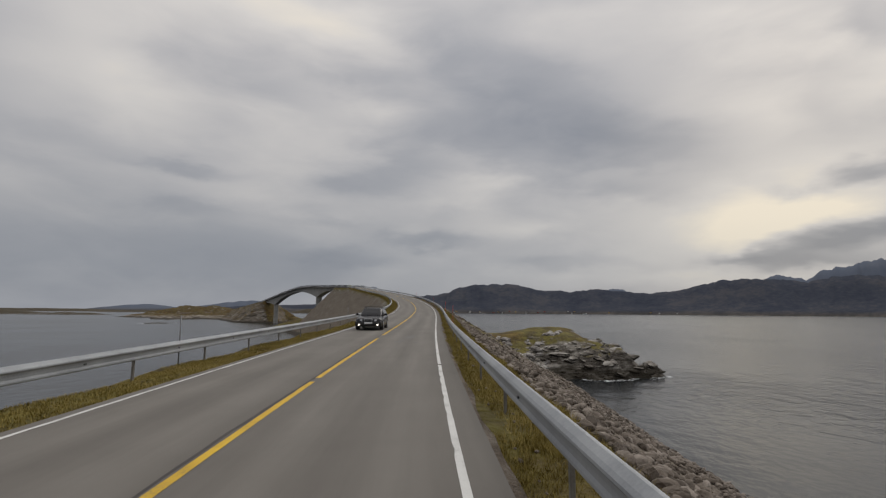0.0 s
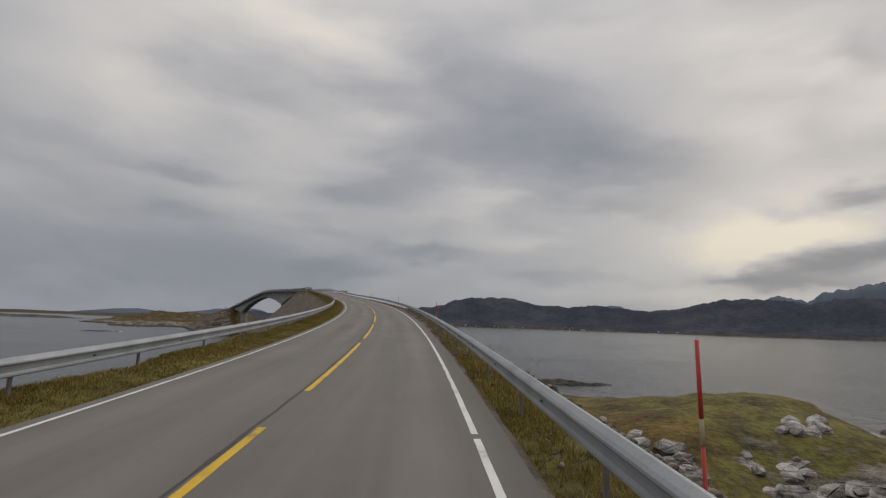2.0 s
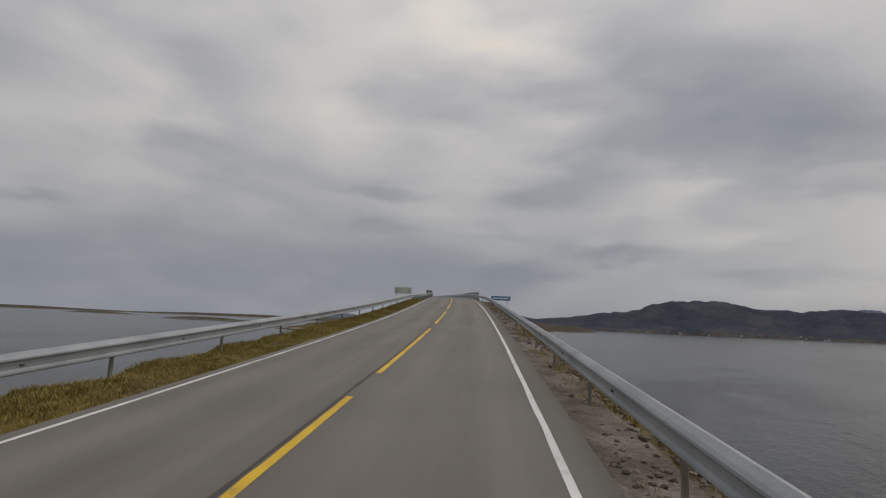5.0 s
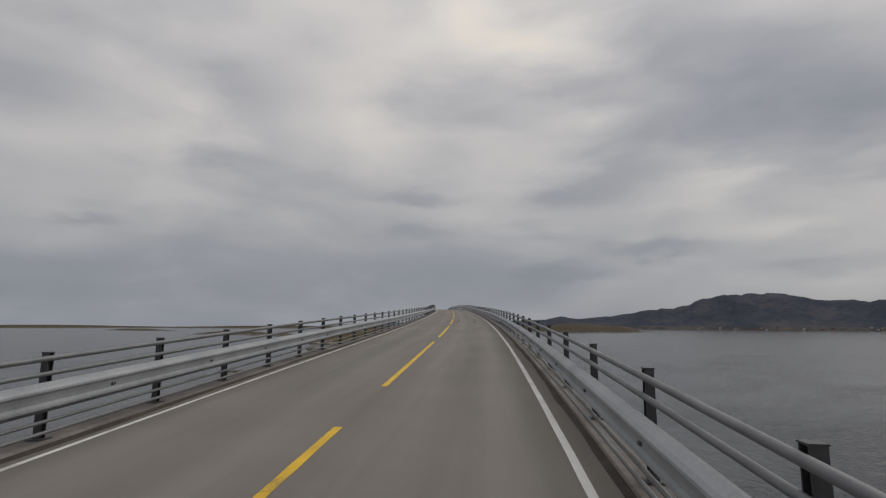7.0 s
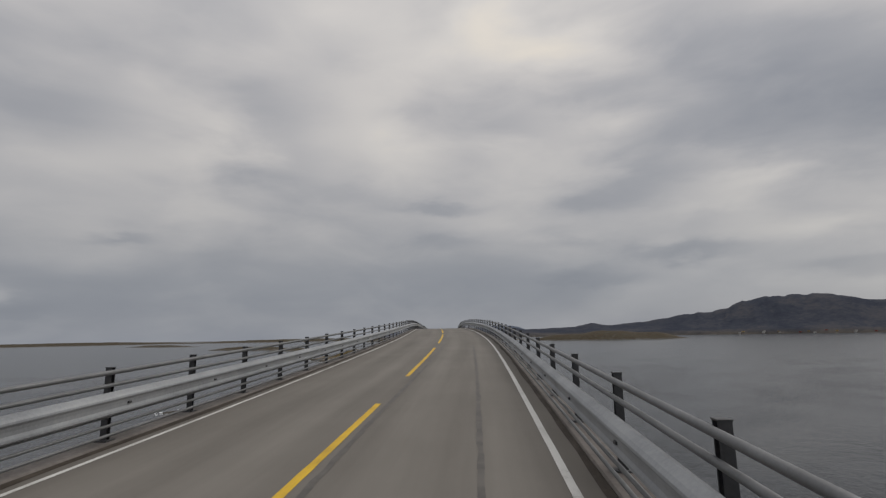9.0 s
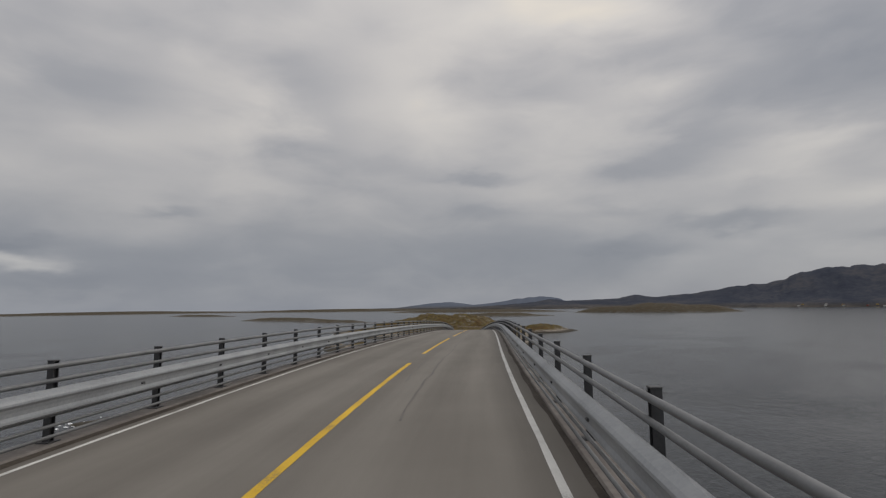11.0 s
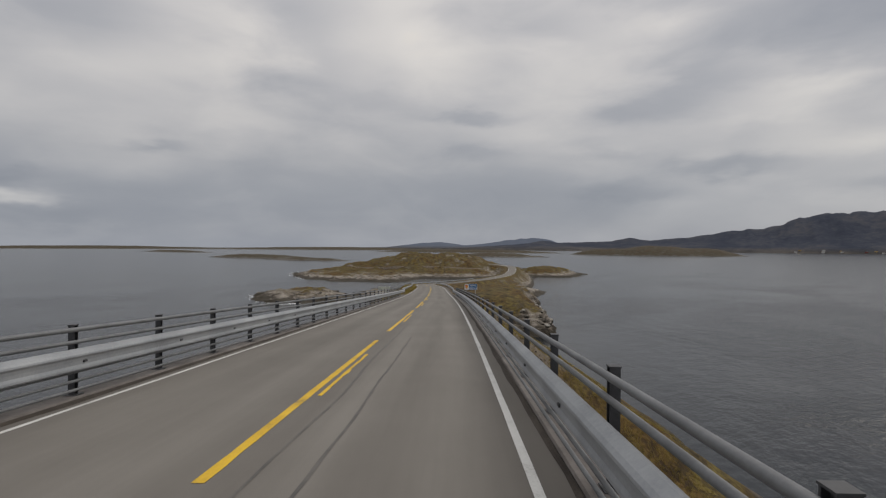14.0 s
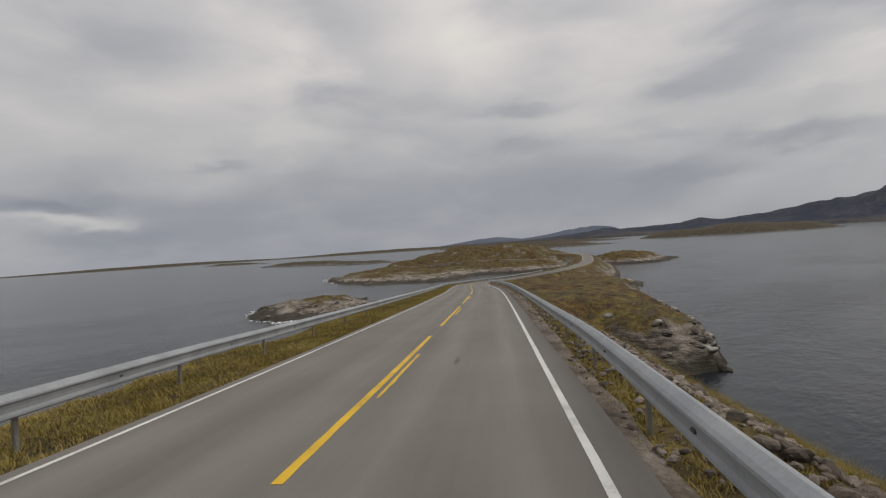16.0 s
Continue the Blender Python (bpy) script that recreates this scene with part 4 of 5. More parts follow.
def box_mesh(name, sx, sy, sz, material, bevel=0.0, base=True):
    bm = bmesh.new()
    bmesh.ops.create_cube(bm, size=1)
    bmesh.ops.scale(bm, vec=(sx, sy, sz), verts=bm.verts)
    if base:
        bmesh.ops.translate(bm, vec=(0, 0, sz / 2), verts=bm.verts)
    if bevel:
        bmesh.ops.bevel(bm, geom=bm.edges[:], offset=bevel, segments=1, affect="EDGES")
    return bm_mesh(name, bm, material)


WEATHERED = surface("rusty_steel", [(0.3, (0.11, 0.098, 0.083)), (0.5, (0.18, 0.168, 0.15)), (0.7, (0.26, 0.25, 0.235))], 3, 30, 0.75, 0.1, bump=0.15, dist=0.003)
RAIL_POST = box_mesh("post", 0.05, 0.075, 0.95, WEATHERED, 0.008)

BOLT = box_mesh("bolt", 0.04, 0.07, 0.035, DARK_STEEL, 0.006, False)


def guard_rail(side, s0, s1, label):
    rail = tagged(new("guard_rail"), label, "guard rail", "guard rails along the road")
    part("beam", sweep("beam", beam_section(side, 0.74 if side > 0 else 0.68, DEEP_BEAM), s0, s1, GALVANISED, 2.0), rail, "long galvanised steel beam with a folded profile")
    for s in np.arange(s0 + 3.0, min(s1, 660.0), 4.0):
        part("bolt", BOLT, rail, m=stand(s, rail_l(s, side) - side * 0.088, (0.74 if side > 0 else 0.68) - 0.18))
    for s in np.arange(s0 + 1.0, s1, 4.0):
        part("post", RAIL_POST, rail, m=stand(s, rail_l(s, side) + side * 0.045, -0.3))
    return rail


for side in (1, -1):
    guard_rail(side, -28, BRIDGE_FROM + 1, "galvanised steel guard rail on short posts along the verge")
    guard_rail(side, BRIDGE_TO - 1, 800, "galvanised steel guard rail running down to the island")


# ---- bridge ----
def tube_section(side, l_off, z, r=0.035, n=8):
    def section(s):
        l = rail_l(s, side) + side * l_off
        return [(l + r * math.cos(2 * math.pi * i / n), z + r * math.sin(2 * math.pi * i / n)) for i in range(n)]
    return section


def make_bridge():
    bridge = tagged(new("bridge"), "curved concrete cantilever bridge rising over the sound", "bridge")

    def deck(s):
        return [(-3.68, -0.14), (-3.42, -0.14), (3.42, -0.14), (3.68, -0.14), (3.68, -0.42), (2.2, -0.6), (-2.2, -0.6), (-3.68, -0.42)]
    KERB = surface("dirty_kerb_concrete", [(0.3, (0.08, 0.07, 0.064)), (0.5, (0.15, 0.135, 0.125)), (0.7, (0.24, 0.22, 0.205))], 0.8, 9, 0.9, bump=0.3, dist=0.01)
    part("deck", sweep("deck", deck, BRIDGE_FROM, BRIDGE_TO, CONCRETE, 3.0), bridge)
    for side in (1, -1):
        inner = 3.37 if side > 0 else 3.27

        def kerb(s, side=side, inner=inner):
            return [(side * inner, -0.13), (side * (inner + 0.005), 0.025), (side * (inner + 0.03), 0.045), (side * 3.71, 0.045), (side * 3.73, 0.02), (side * 3.73, -0.5), (side * 3.69, -0.5), (side * 3.69, -0.13)]
        def grit(q, side=side, inner=inner):
            w = 0.07 + 0.07 * noise.noise((q * 0.4, side, 1.0)) + 0.03 * noise.noise((q * 2.1, side, 3.0))
            return [(side * (inner - 0.02 - w), 0.003), (side * (inner - 0.012), 0.003), (side * (inner - 0.012), 0.03), (side * (inner - 0.02 - w * 0.5), 0.012)]
        part("grit", sweep("grit", grit, BRIDGE_FROM, BRIDGE_TO, DARK_GRIT, 0.75), bridge, "dark grit gathered along the kerb")
        part("edge_beam", sweep("edge_beam", kerb, BRIDGE_FROM, BRIDGE_TO, KERB, 3.0), bridge)

    def girder(s):
        near, far = 362.0, 520.0
        span = min(1.0, abs(s - 441) / 79) ** 2.2
        d = 1.7 + 5.0 * span if near <= s <= far else 1.7 + 5.0 * max(0.0, 1 - (near - s if s < near else s - far) / 42) ** 1.8
        return [(-2.1, -0.58), (2.1, -0.58), (1.9, -0.58 - d), (-1.9, -0.58 - d)]
    part("girder", sweep("girder", girder, BRIDGE_FROM, BRIDGE_TO, CONCRETE, 4.0), bridge)
    for s, w in ((300.0, 1.2), (362.0, 2.2), (520.0, 2.2), (558.0, 1.2)):
        top = on_road(s)[2] - (6.6 if w > 2 else 2.1)
        part("pier", box_mesh("pier", 3.6, w, top + 3, CONCRETE, 0.12), bridge, m=Matrix.Translation((0, 0, -on_road(s)[2] - 3)) @ stand(s))
    return bridge


make_bridge()
def h_post(name, w, d, h, material):
    """An upright of H section with a cap plate."""
    bm = bmesh.new()
    for cx, cy, sx, sy, z0, z1 in ((0, -d / 2 + 0.006, w, 0.012, 0, h), (0, d / 2 - 0.006, w, 0.012, 0, h), (0, 0, 0.02, d - 0.02, 0, h), (0, 0, w + 0.01, d + 0.01, h, h + 0.012), (0, 0, w + 0.1, d + 0.1, -0.01, 0.015)):
        r = bmesh.ops.create_cube(bm, size=1)["verts"]
        bmesh.ops.scale(bm, vec=(sx, sy, z1 - z0), verts=r)
        bmesh.ops.translate(bm, vec=(cx, cy, (z0 + z1) / 2), verts=r)
    return bm_mesh(name, bm, material)


BRIDGE_POST = h_post("post", 0.09, 0.09, 1.05, DARK_STEEL)


def bridge_railing(side):
    rail = tagged(new("bridge_railing"), "steel bridge railing with tubes, dark posts and a crash beam", "railing", "railings of the bridge")
    s0, s1 = BRIDGE_FROM, BRIDGE_TO
    part("beam", sweep("beam", beam_section(side, 0.76, DEEP_BEAM), s0, s1, GALVANISED, 2.0), rail, "broad galvanised crash beam")
    for s in np.arange(249.0, s1, 2.5):
        part("bolt", BOLT, rail, m=stand(s + random.uniform(-0.1, 0.1), rail_l(s, side) - side * 0.088, 0.575))
    out = 0.13 if side > 0 else 0.06
    for z, r, l in ((1.035, 0.036, out), (0.85, 0.031, out), (0.415, 0.024, 0.02), (0.285, 0.024, 0.0), (0.15, 0.024, 0.0)):
        part("tube", sweep("tube", tube_section(side, l, z, r), s0, s1 - 7.5, TUBE_STEEL, 2.5, flat=False), rail)
    for s in np.arange(249.68 if side > 0 else 249.15, s1 - 5, 2.511 if side > 0 else 2.223):
        part("post", BRIDGE_POST, rail, m=stand(s, rail_l(s, side) + side * (out + 0.08), 0.045))
    return rail


for side in (1, -1):
    bridge_railing(side)


# ---- mountains and far shores ----
VIEW = (-95.0, 270.0)


BEARING = [-80, -66, -56, -47, -41, -36, -32.3, -30, -28, -25, -22, -18.6, -15.5, -13.2, -11, -9.3, -7, -4.8, -3, -1, 1.5, 4.5, 6, 7.4, 9, 11.5, 14.7, 18.4, 20.4, 22, 25, 27.5, 29, 30.5, 33, 37, 39.5, 43, 46, 50]
BACK_BEARING = [-80, -60, -45, -36.7, -35.1, -33.1, -30.9, -29.5, -27.9, -27.2, -26.3, -24, -20, -17.8, -15.2, -13.8, -12.1, -11.3, -9.5, -7, 0, 20, 26, 27.2, 28.7, 29.7, 32.3, 34.8, 37.2, 38.6, 40.2, 42, 43.7, 46, 50]
BACK_SKYLINE = [380, 470, 470, 425, 452, 412, 368, 300, 330, 348, 322, 250, 150, 185, 184, 186, 250, 246, 205, 120, 60, 40, 44, 60, 101, 106, 88, 54, 32, 50, 62, 52, 34, 10, 4]
SKYLINE = [240, 330, 300, 370, 320, 272, 276, 236, 264, 277, 265, 188, 172, 186, 204, 212, 190, 200, 214, 248, 264, 246, 230, 184, 158, 140, 102, 74, 98, 70, 62, 58, 76, 50, 36, 15, 12, 10, 8, 6]


def mountain_range(bearing, skyline, away, rough, material, label):
    """A range over the low coast, its skyline in metres by bearing."""
    verts, faces = [], []
    azs = np.arange(-75, 52, 0.18)
    rows = [(3550, 0.0), (3600, 0.04), (3720, 0.14), (3850, 0.34), (3980, 0.58), (4120, 0.84), (4250, 1.0), (4400, 0.75), (4550, 0.3), (4700, -0.05)]
    for az in azs:
        h = float(np.interp(az, bearing, skyline))
        h *= 1 + rough * (noise.noise((az * 1.9, 4.4, away)) * 0.7 + noise.noise((az * 5.3, 1.4, away)) * 0.5)
        for d, k in rows:
            j = noise.noise((az * 0.9, d * 0.004, 3.3)) * 0.16 + noise.noise((az * 2.6, d * 0.01, 8.1)) * 0.07 + noise.noise((az * 7.0, d * 0.02, 1.1)) * 0.025
            z = (h * k + min(12, h) * smooth(0, 0.05, k) * (1 - k)) * (1 + j * (0.3 if k > 0.95 else 1.0)) - (4 if k == 0.0 else 0)
            a = radians(az)
            verts.append((VIEW[0] - math.sin(a) * (d + away), VIEW[1] + math.cos(a) * (d + away), z))
    k = len(rows)
    for i in range(len(azs) - 1):
        for j in range(k - 1):
            a = i * k + j
            faces.append((a, a + k, a + k + 1, a + 1))
    tagged(new("backdrop", mesh_of("backdrop", verts, faces, material)), label, "mountains", kind="structure")


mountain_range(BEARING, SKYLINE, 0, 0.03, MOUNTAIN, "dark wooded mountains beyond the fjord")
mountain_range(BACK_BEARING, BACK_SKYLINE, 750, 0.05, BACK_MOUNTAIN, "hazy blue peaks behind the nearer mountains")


def islet(cx, cy, rx, ry, turn, height, seed, label, n=40):
    gx, gy = np.meshgrid(np.linspace(-1.15, 1.15, n), np.linspace(-1.15, 1.15, max(12, int(n * ry / rx))), indexing="ij")
    a = radians(turn)
    px, py = cx + gx * rx * math.cos(a) - gy * ry * math.sin(a), cy + gx * rx * math.sin(a) + gy * ry * math.cos(a)
    d = np.sqrt(gx**2 + gy**2)
    n1 = fbm(px / rx, py / rx, 2.2, 4, seed, 0.55)
    h = height * (np.clip(1 - d**1.7, -0.6, 1) + n1 * 0.55)
    nx, ny = gx.shape
    faces = [(i * ny + j, (i + 1) * ny + j, (i + 1) * ny + j + 1, i * ny + j + 1) for i in range(nx - 1) for j in range(ny - 1)]
    ob = new("skerry", mesh_of("skerry", np.stack([px.ravel(), py.ravel(), h.ravel()], 1), faces, FAR_LAND))
    return tagged(ob, label, "islet", "skerries in the sea")


islet(-2050, 1190, 190, 40, 10, 7, 1.0, "low bare skerry far out in the sea")
islet(-1180, 1010, 130, 45, 20, 8, 2.0, "low rocky islet with brown turf")
islet(-985, 985, 90, 30, 20, 5, 3.0, "flat rocky islet near the hill")
islet(-960, 1540, 140, 60, 30, 9, 4.0, "low islet beyond the road")
islet(-760, 2230, 300, 110, 25, 30, 5.0, "long wooded island off the far shore", 60)
islet(-1500, 2150, 420, 90, 30, 12, 6.0, "long low island beyond the skerries", 60)
islet(-2600, 2350, 900, 150, 45, 16, 7.0, "long flat coast along the horizon", 80)
islet(-3500, 1300, 1000, 160, 70, 14, 8.0, "long flat coast along the horizon", 80)


# ---- stones, grass ----
def stone_shape(seed, fine=1):
    bm = bmesh.new()
    bmesh.ops.create_icosphere(bm, subdivisions=fine, radius=0.5)
    for v in bm.verts:
        n = noise.noise((v.co.x * 1.7 + seed, v.co.y * 1.7, v.co.z * 1.7))
        v.co *= 1 + 0.55 * n
        v.co.z *= 0.72
        v.co.x *= 1.15
    return bm


def stone_data(k, fine=1):
    out = []
    for i in range(k):
        bm = stone_shape(i * 3.7, fine)
        out.append((np.array([v.co[:] for v in bm.verts]), [tuple(v.index for v in f.verts) for f in bm.faces]))
        bm.free()
    return out


SHAPES = stone_data(8, 2)
PEBBLES = stone_data(6, 1)


def scatter_stones(name, spots, grid, label, sink=0.25, shapes=SHAPES, lift=0.0):
    verts, faces, base = [], [], 0
    for x, y, size in spots:
        v, f = random.choice(shapes)
        z = float(ground_z(grid, x, y))
        if z < -0.6:
            continue
        m = np.array(Euler((random.uniform(-0.5, 0.5), random.uniform(-0.5, 0.5), random.uniform(0, 6.3))).to_matrix())
        w = (v * size * np.array([random.uniform(0.8, 1.3), random.uniform(0.7, 1.1), random.uniform(0.7, 1.1)])) @ m.T + np.array([x, y, z + lift + size * sink])
        verts.append(w)
        faces += [tuple(i + base for i in q) for q in f]
        base += len(w)
    return tagged(new(name, mesh_of(name, np.concatenate(verts), faces, STONE_PILE, True)), label, "stones", kind="stuff")


def bank_spots(s0, s1, l0, l1, per_m2, lo, hi, side=1):
    n = int((s1 - s0) * (l1 - l0) * per_m2)
    out = []
    for _ in range(n):
        q, l = random.uniform(s0, s1), random.uniform(l0, l1)
        x, y, _z = on_road(q, side * l)
        out.append((x, y, random.uniform(lo, hi) * random.uniform(0.7, 1.0)))
    return out


def pile_material():
    m = STONE.copy()
    m.name = "riprap_pile"
    t = m.node_tree
    info = next(n for n in t.nodes if n.bl_idname == "ShaderNodeObjectInfo")
    geo = t.nodes.new("ShaderNodeNewGeometry")
    for link in list(info.outputs["Random"].links):
        t.links.new(geo.outputs["Random Per Island"], link.to_socket)
    return m


STONE_PILE = pile_material()


def stone_bank(s0, s1, l0, l1, count, grid):
    """The nearest stones of the bank, each one loose."""
    bank_thing = tagged(new("stone_bank"), "loose grey and brown stones at the top of the bank", "stones")
    meshes = [mesh_of("stone", v, f, STONE, True) for v, f in SHAPES]
    for x, y, size in bank_spots(s0, s1, l0, l1, count / ((s1 - s0) * (l1 - l0)), 0.14, 0.42):
        z = float(ground_z(grid, x, y))
        m = Matrix.LocRotScale((x, y, z + size * 0.2), Euler((random.uniform(-0.5, 0.5), random.uniform(-0.5, 0.5), random.uniform(0, 6.3))), (size * random.uniform(0.8, 1.3), size * random.uniform(0.7, 1.1), size))
        part("stone", random.choice(meshes), bank_thing, m=m)


stone_bank(3, 34, 5.5, 11, 280, NEAR)
scatter_stones("riprap", bank_spots(-28, 70, 5.4, 14, 15, 0.08, 0.36) + bank_spots(-28, 80, 14, 25, 8, 0.12, 0.5) + bank_spots(70, 108, 5.6, 20, 1.2, 0.15, 0.5), NEAR, "heap of broken grey and brown stones on the bank")
scatter_stones("riprap", bank_spots(110, 240, 6.0, 20, 1.2, 0.2, 0.55), NEAR, "broken stones on the bank beside the approach")
scatter_stones("riprap", bank_spots(-28, 66, 6.2, 13, 1.6, 0.2, 0.5, -1) + bank_spots(66, 130, 6.5, 14, 1.0, 0.2, 0.5, -1), NEAR, "broken stones on the bank facing the open sea")
scatter_stones("riprap", bank_spots(545, 612, 7.0, 14.0, 9.0, 0.08, 0.3) + bank_spots(560, 690, 4.9, 8.5, 11.0, 0.08, 0.32) + bank_spots(560, 650, 8.5, 26, 0.8, 0.12, 0.4), FAR, "broken stones on the bank beyond the bridge")
scatter_stones("gravel", bank_spots(-20, 90, 3.7, 6.2, 2.5, 0.03, 0.1) + bank_spots(90, 246, 3.5, 6.0, 34.0, 0.03, 0.13), NEAR, "loose gravel along the verge", 0.15, PEBBLES, 0.045)
scatter_stones("gravel", bank_spots(575, 680, 3.6, 7.4, 14.0, 0.04, 0.17), FAR, "loose gravel along the verge", 0.15, PEBBLES, 0.045)


def outcrops(grid, x0, x1, y0, y1, tries, lo, hi, z0, z1, steep, turn, label, long=2.0, high=0.9, material=OUTCROP):
    """Split slabs standing out of the slopes, all leaning the same way."""
    rng = np.random.default_rng(int(tries + x1))
    x, y = rng.uniform(x0, x1, tries), rng.uniform(y0, y1, tries)
    z = ground_z(grid, x, y)
    fall = np.hypot(ground_z(grid, x + 1, y) - z, ground_z(grid, x, y + 1) - z)
    keep = (z > z0) & (z < z1) & (fall > steep)
    if not keep.any():
        return
    verts, faces, base = [], [], 0
    for px, py, pz in zip(x[keep], y[keep], z[keep]):
        v, f = random.choice(SHAPES)
        size = rng.uniform(lo, hi) * rng.uniform(0.6, 1.0)
        m = np.array(Euler((0.3 + rng.uniform(-0.3, 0.3), rng.uniform(-0.3, 0.3), turn + rng.uniform(-0.6, 0.6))).to_matrix())
        w = (v * size * np.array([rng.uniform(1.0, long), rng.uniform(0.7, 1.0), rng.uniform(high - 0.35, high)])) @ m.T + np.array([px, py, pz - size * 0.2])
        verts.append(w)
        faces += [tuple(i + base for i in q) for q in f]
        base += len(w)
    tagged(new("outcrop", mesh_of("outcrop", np.concatenate(verts), faces, material, True)), label, "rocks", kind="stuff")


outcrops(HEAD, -14, 16, 198, 214, 620, 0.35, 1.2, -0.6, 2.0, 0.0, 0.3, "low reef of broken stones", 1.5, 1.0)
cape_x, cape_y, _z = on_road(672, 40)
rock_x, rock_y = -446, 606
outcrops(HEAD, 0, 62, 80, 160, 5200, 0.5, 2.3, 0.1, 6.4, 0.45, 0.5, "split grey rock on the sides of the headland", 2.2, 0.75)
for q, l in ((104.5, 18), (101.5, 17.5), (100.5, 24.5), (95.5, 20.5), (97, 25), (104, 29)):
    bx, by, _z = on_road(q, l)
    outcrops(HEAD, bx - 1.7, bx + 1.7, by - 1.7, by + 1.7, 9, 1.0, 2.8, 1.0, 9.5, 0.0, 0.5, "cluster of pale lichened boulders in the turf", 1.2, 1.35, BOULDER)
outcrops(FAR, cape_x - 26, cape_x + 26, cape_y - 26, cape_y + 26, 420, 0.9, 2.8, 0.1, 8.0, 0.6, 0.4, "pale split rock on the end of the cape", 1.6, 1.25)
outcrops(FAR, rock_x - 50, rock_x + 50, rock_y - 40, rock_y + 40, 1300, 0.6, 2.2, 0.1, 4, 0.4, 0.2, "dark split rock on the islet beside the road")
outcrops(FAR, -690, -480, 690, 800, 2200, 0.8, 2.8, 0.1, 3.5, 0.4, 0.2, "broken rock along the shore of the hill")


def grass_material():
    m = GRASS.copy()
    m.name = "dry_grass_blades"
    t = m.node_tree
    geo = t.nodes.new("ShaderNodeNewGeometry")
    rampn = next(n for n in t.nodes if n.bl_idname == "ShaderNodeValToRGB")
    src = rampn.inputs[0].links[0].from_socket
    v = math_node(t, "ADD", math_node(t, "MULTIPLY", src, 0.86), math_node(t, "MULTIPLY", geo.outputs["Random Per Island"], 0.14))
    t.links.new(v, rampn.inputs[0])
    return m


BLADES = grass_material()


def grass_verge(s0, s1, l0, l1, side, per_m2, grid, tall, seed, patchy, label):
    rng = np.random.default_rng(int(seed * 10))
    n = int((s1 - s0) * (l1 - l0) * per_m2)
    q, l = rng.uniform(s0, s1, n), rng.uniform(l0, l1, n)
    keep = np.array([noise.noise((a * 0.16, b * 0.9, seed)) + 0.5 * noise.noise((a * 0.6, b * 2, seed + 4)) for a, b in zip(q, l)]) > patchy
    q, l = q[keep], l[keep] * side
    a = np.interp(q, S, ANG)
    x, y = np.interp(q, S, RX) + np.cos(a) * l, np.interp(q, S, RY) + np.sin(a) * l
    z = ground_z(grid, x, y) - 0.03
    k = 9
    n = len(x)
    ang = rng.uniform(0, 2 * np.pi, (n, k))
    hgt = tall * rng.uniform(0.45, 1.1, (n, k))
    lean = rng.uniform(0.2, 1.2, (n, k)) * hgt
    off = rng.uniform(-0.06, 0.06, (n, k, 2))
    bx, by = x[:, None] + off[..., 0], y[:, None] + off[..., 1]
    wx, wy = -np.sin(ang) * 0.008, np.cos(ang) * 0.008
    zz = np.repeat(z[:, None], k, 1)
    p0 = np.stack([bx - wx, by - wy, zz], -1)
    p1 = np.stack([bx + wx, by + wy, zz], -1)
    p2 = np.stack([bx + np.cos(ang) * lean, by + np.sin(ang) * lean, zz + hgt], -1)
    v = np.stack([p0, p1, p2], 2).reshape(-1, 3)
    f = np.arange(len(v)).reshape(-1, 3)
    return tagged(new("grass", mesh_of("grass", v, f, BLADES, True)), label, "grass", kind="stuff")


grass_verge(-28, 246, 3.7, 5.4, 1, 95, NEAR, 0.15, 1.0, 0.0, "dry yellow and brown grass tufts along the verge")
grass_verge(-28, 244, 3.3, 5.2, -1, 150, NEAR, 0.1, 2.0, -0.5, "tall dry grass along the seaward verge")
grass_verge(60, 244, 4.1, 5.3, -1, 110, NEAR, 0.14, 7.0, -0.6, "tall dry grass growing up against the rail")
grass_verge(-28, 104, 3.5, 5.4, 1, 110, NEAR, 0.13, 5.0, -0.3, "dense dry grass between the asphalt and the rail")
grass_verge(528, 660, 8.0, 27, 1, 16, FAR, 0.42, 6.0, -0.15, "rusty and yellow grass on the bank at the end of the bridge")
grass_verge(575, 720, 3.5, 5.6, 1, 75, FAR, 0.11, 3.0, -0.15, "dry grass along the road down to the island")
grass_verge(574, 740, 3.35, 7.2, -1, 75, FAR, 0.13, 4.0, -0.9, "dry grass along the seaward side of the road")


# ---- poles and signs ----
def rod(name, r, z0, z1, material, n=8):
    bm = bmesh.new()
    bmesh.ops.create_cone(bm, cap_ends=True, segments=n, radius1=r, radius2=r * 0.9, depth=z1 - z0)
    bmesh.ops.translate(bm, vec=(0, 0, (z0 + z1) / 2), verts=bm.verts)
    me = bm_mesh(name, bm, material)
    me.polygons.foreach_set("use_smooth", [True] * len(me.polygons))
    return me


def snow_pole():
    pole = tagged(new("snow_pole"), "thin red snow pole standing behind the guard rail", "snow pole", "snow poles along the road")
    part("shaft", rod("shaft", 0.02, -0.5, 0.72, RED_POLE), pole)
    part("band", rod("band", 0.021, 0.72, 0.94, BAMBOO), pole, "pale band on the pole")
    part("tip", rod("tip", 0.02, 0.94, 1.6, RED_POLE), pole)
    return pole


first = snow_pole()
first.matrix_basis = stand(43.7, 4.45, 0, 0)
for q, l in ((76.3, 4.58), (109.0, 4.5), (144.0, 4.5), (176.0, 4.7)):
    copy_thing(first, stand(q, l, 0, 0) @ pose(0, 0, 0, random.uniform(-2, 2), random.uniform(-2, 2), 0))


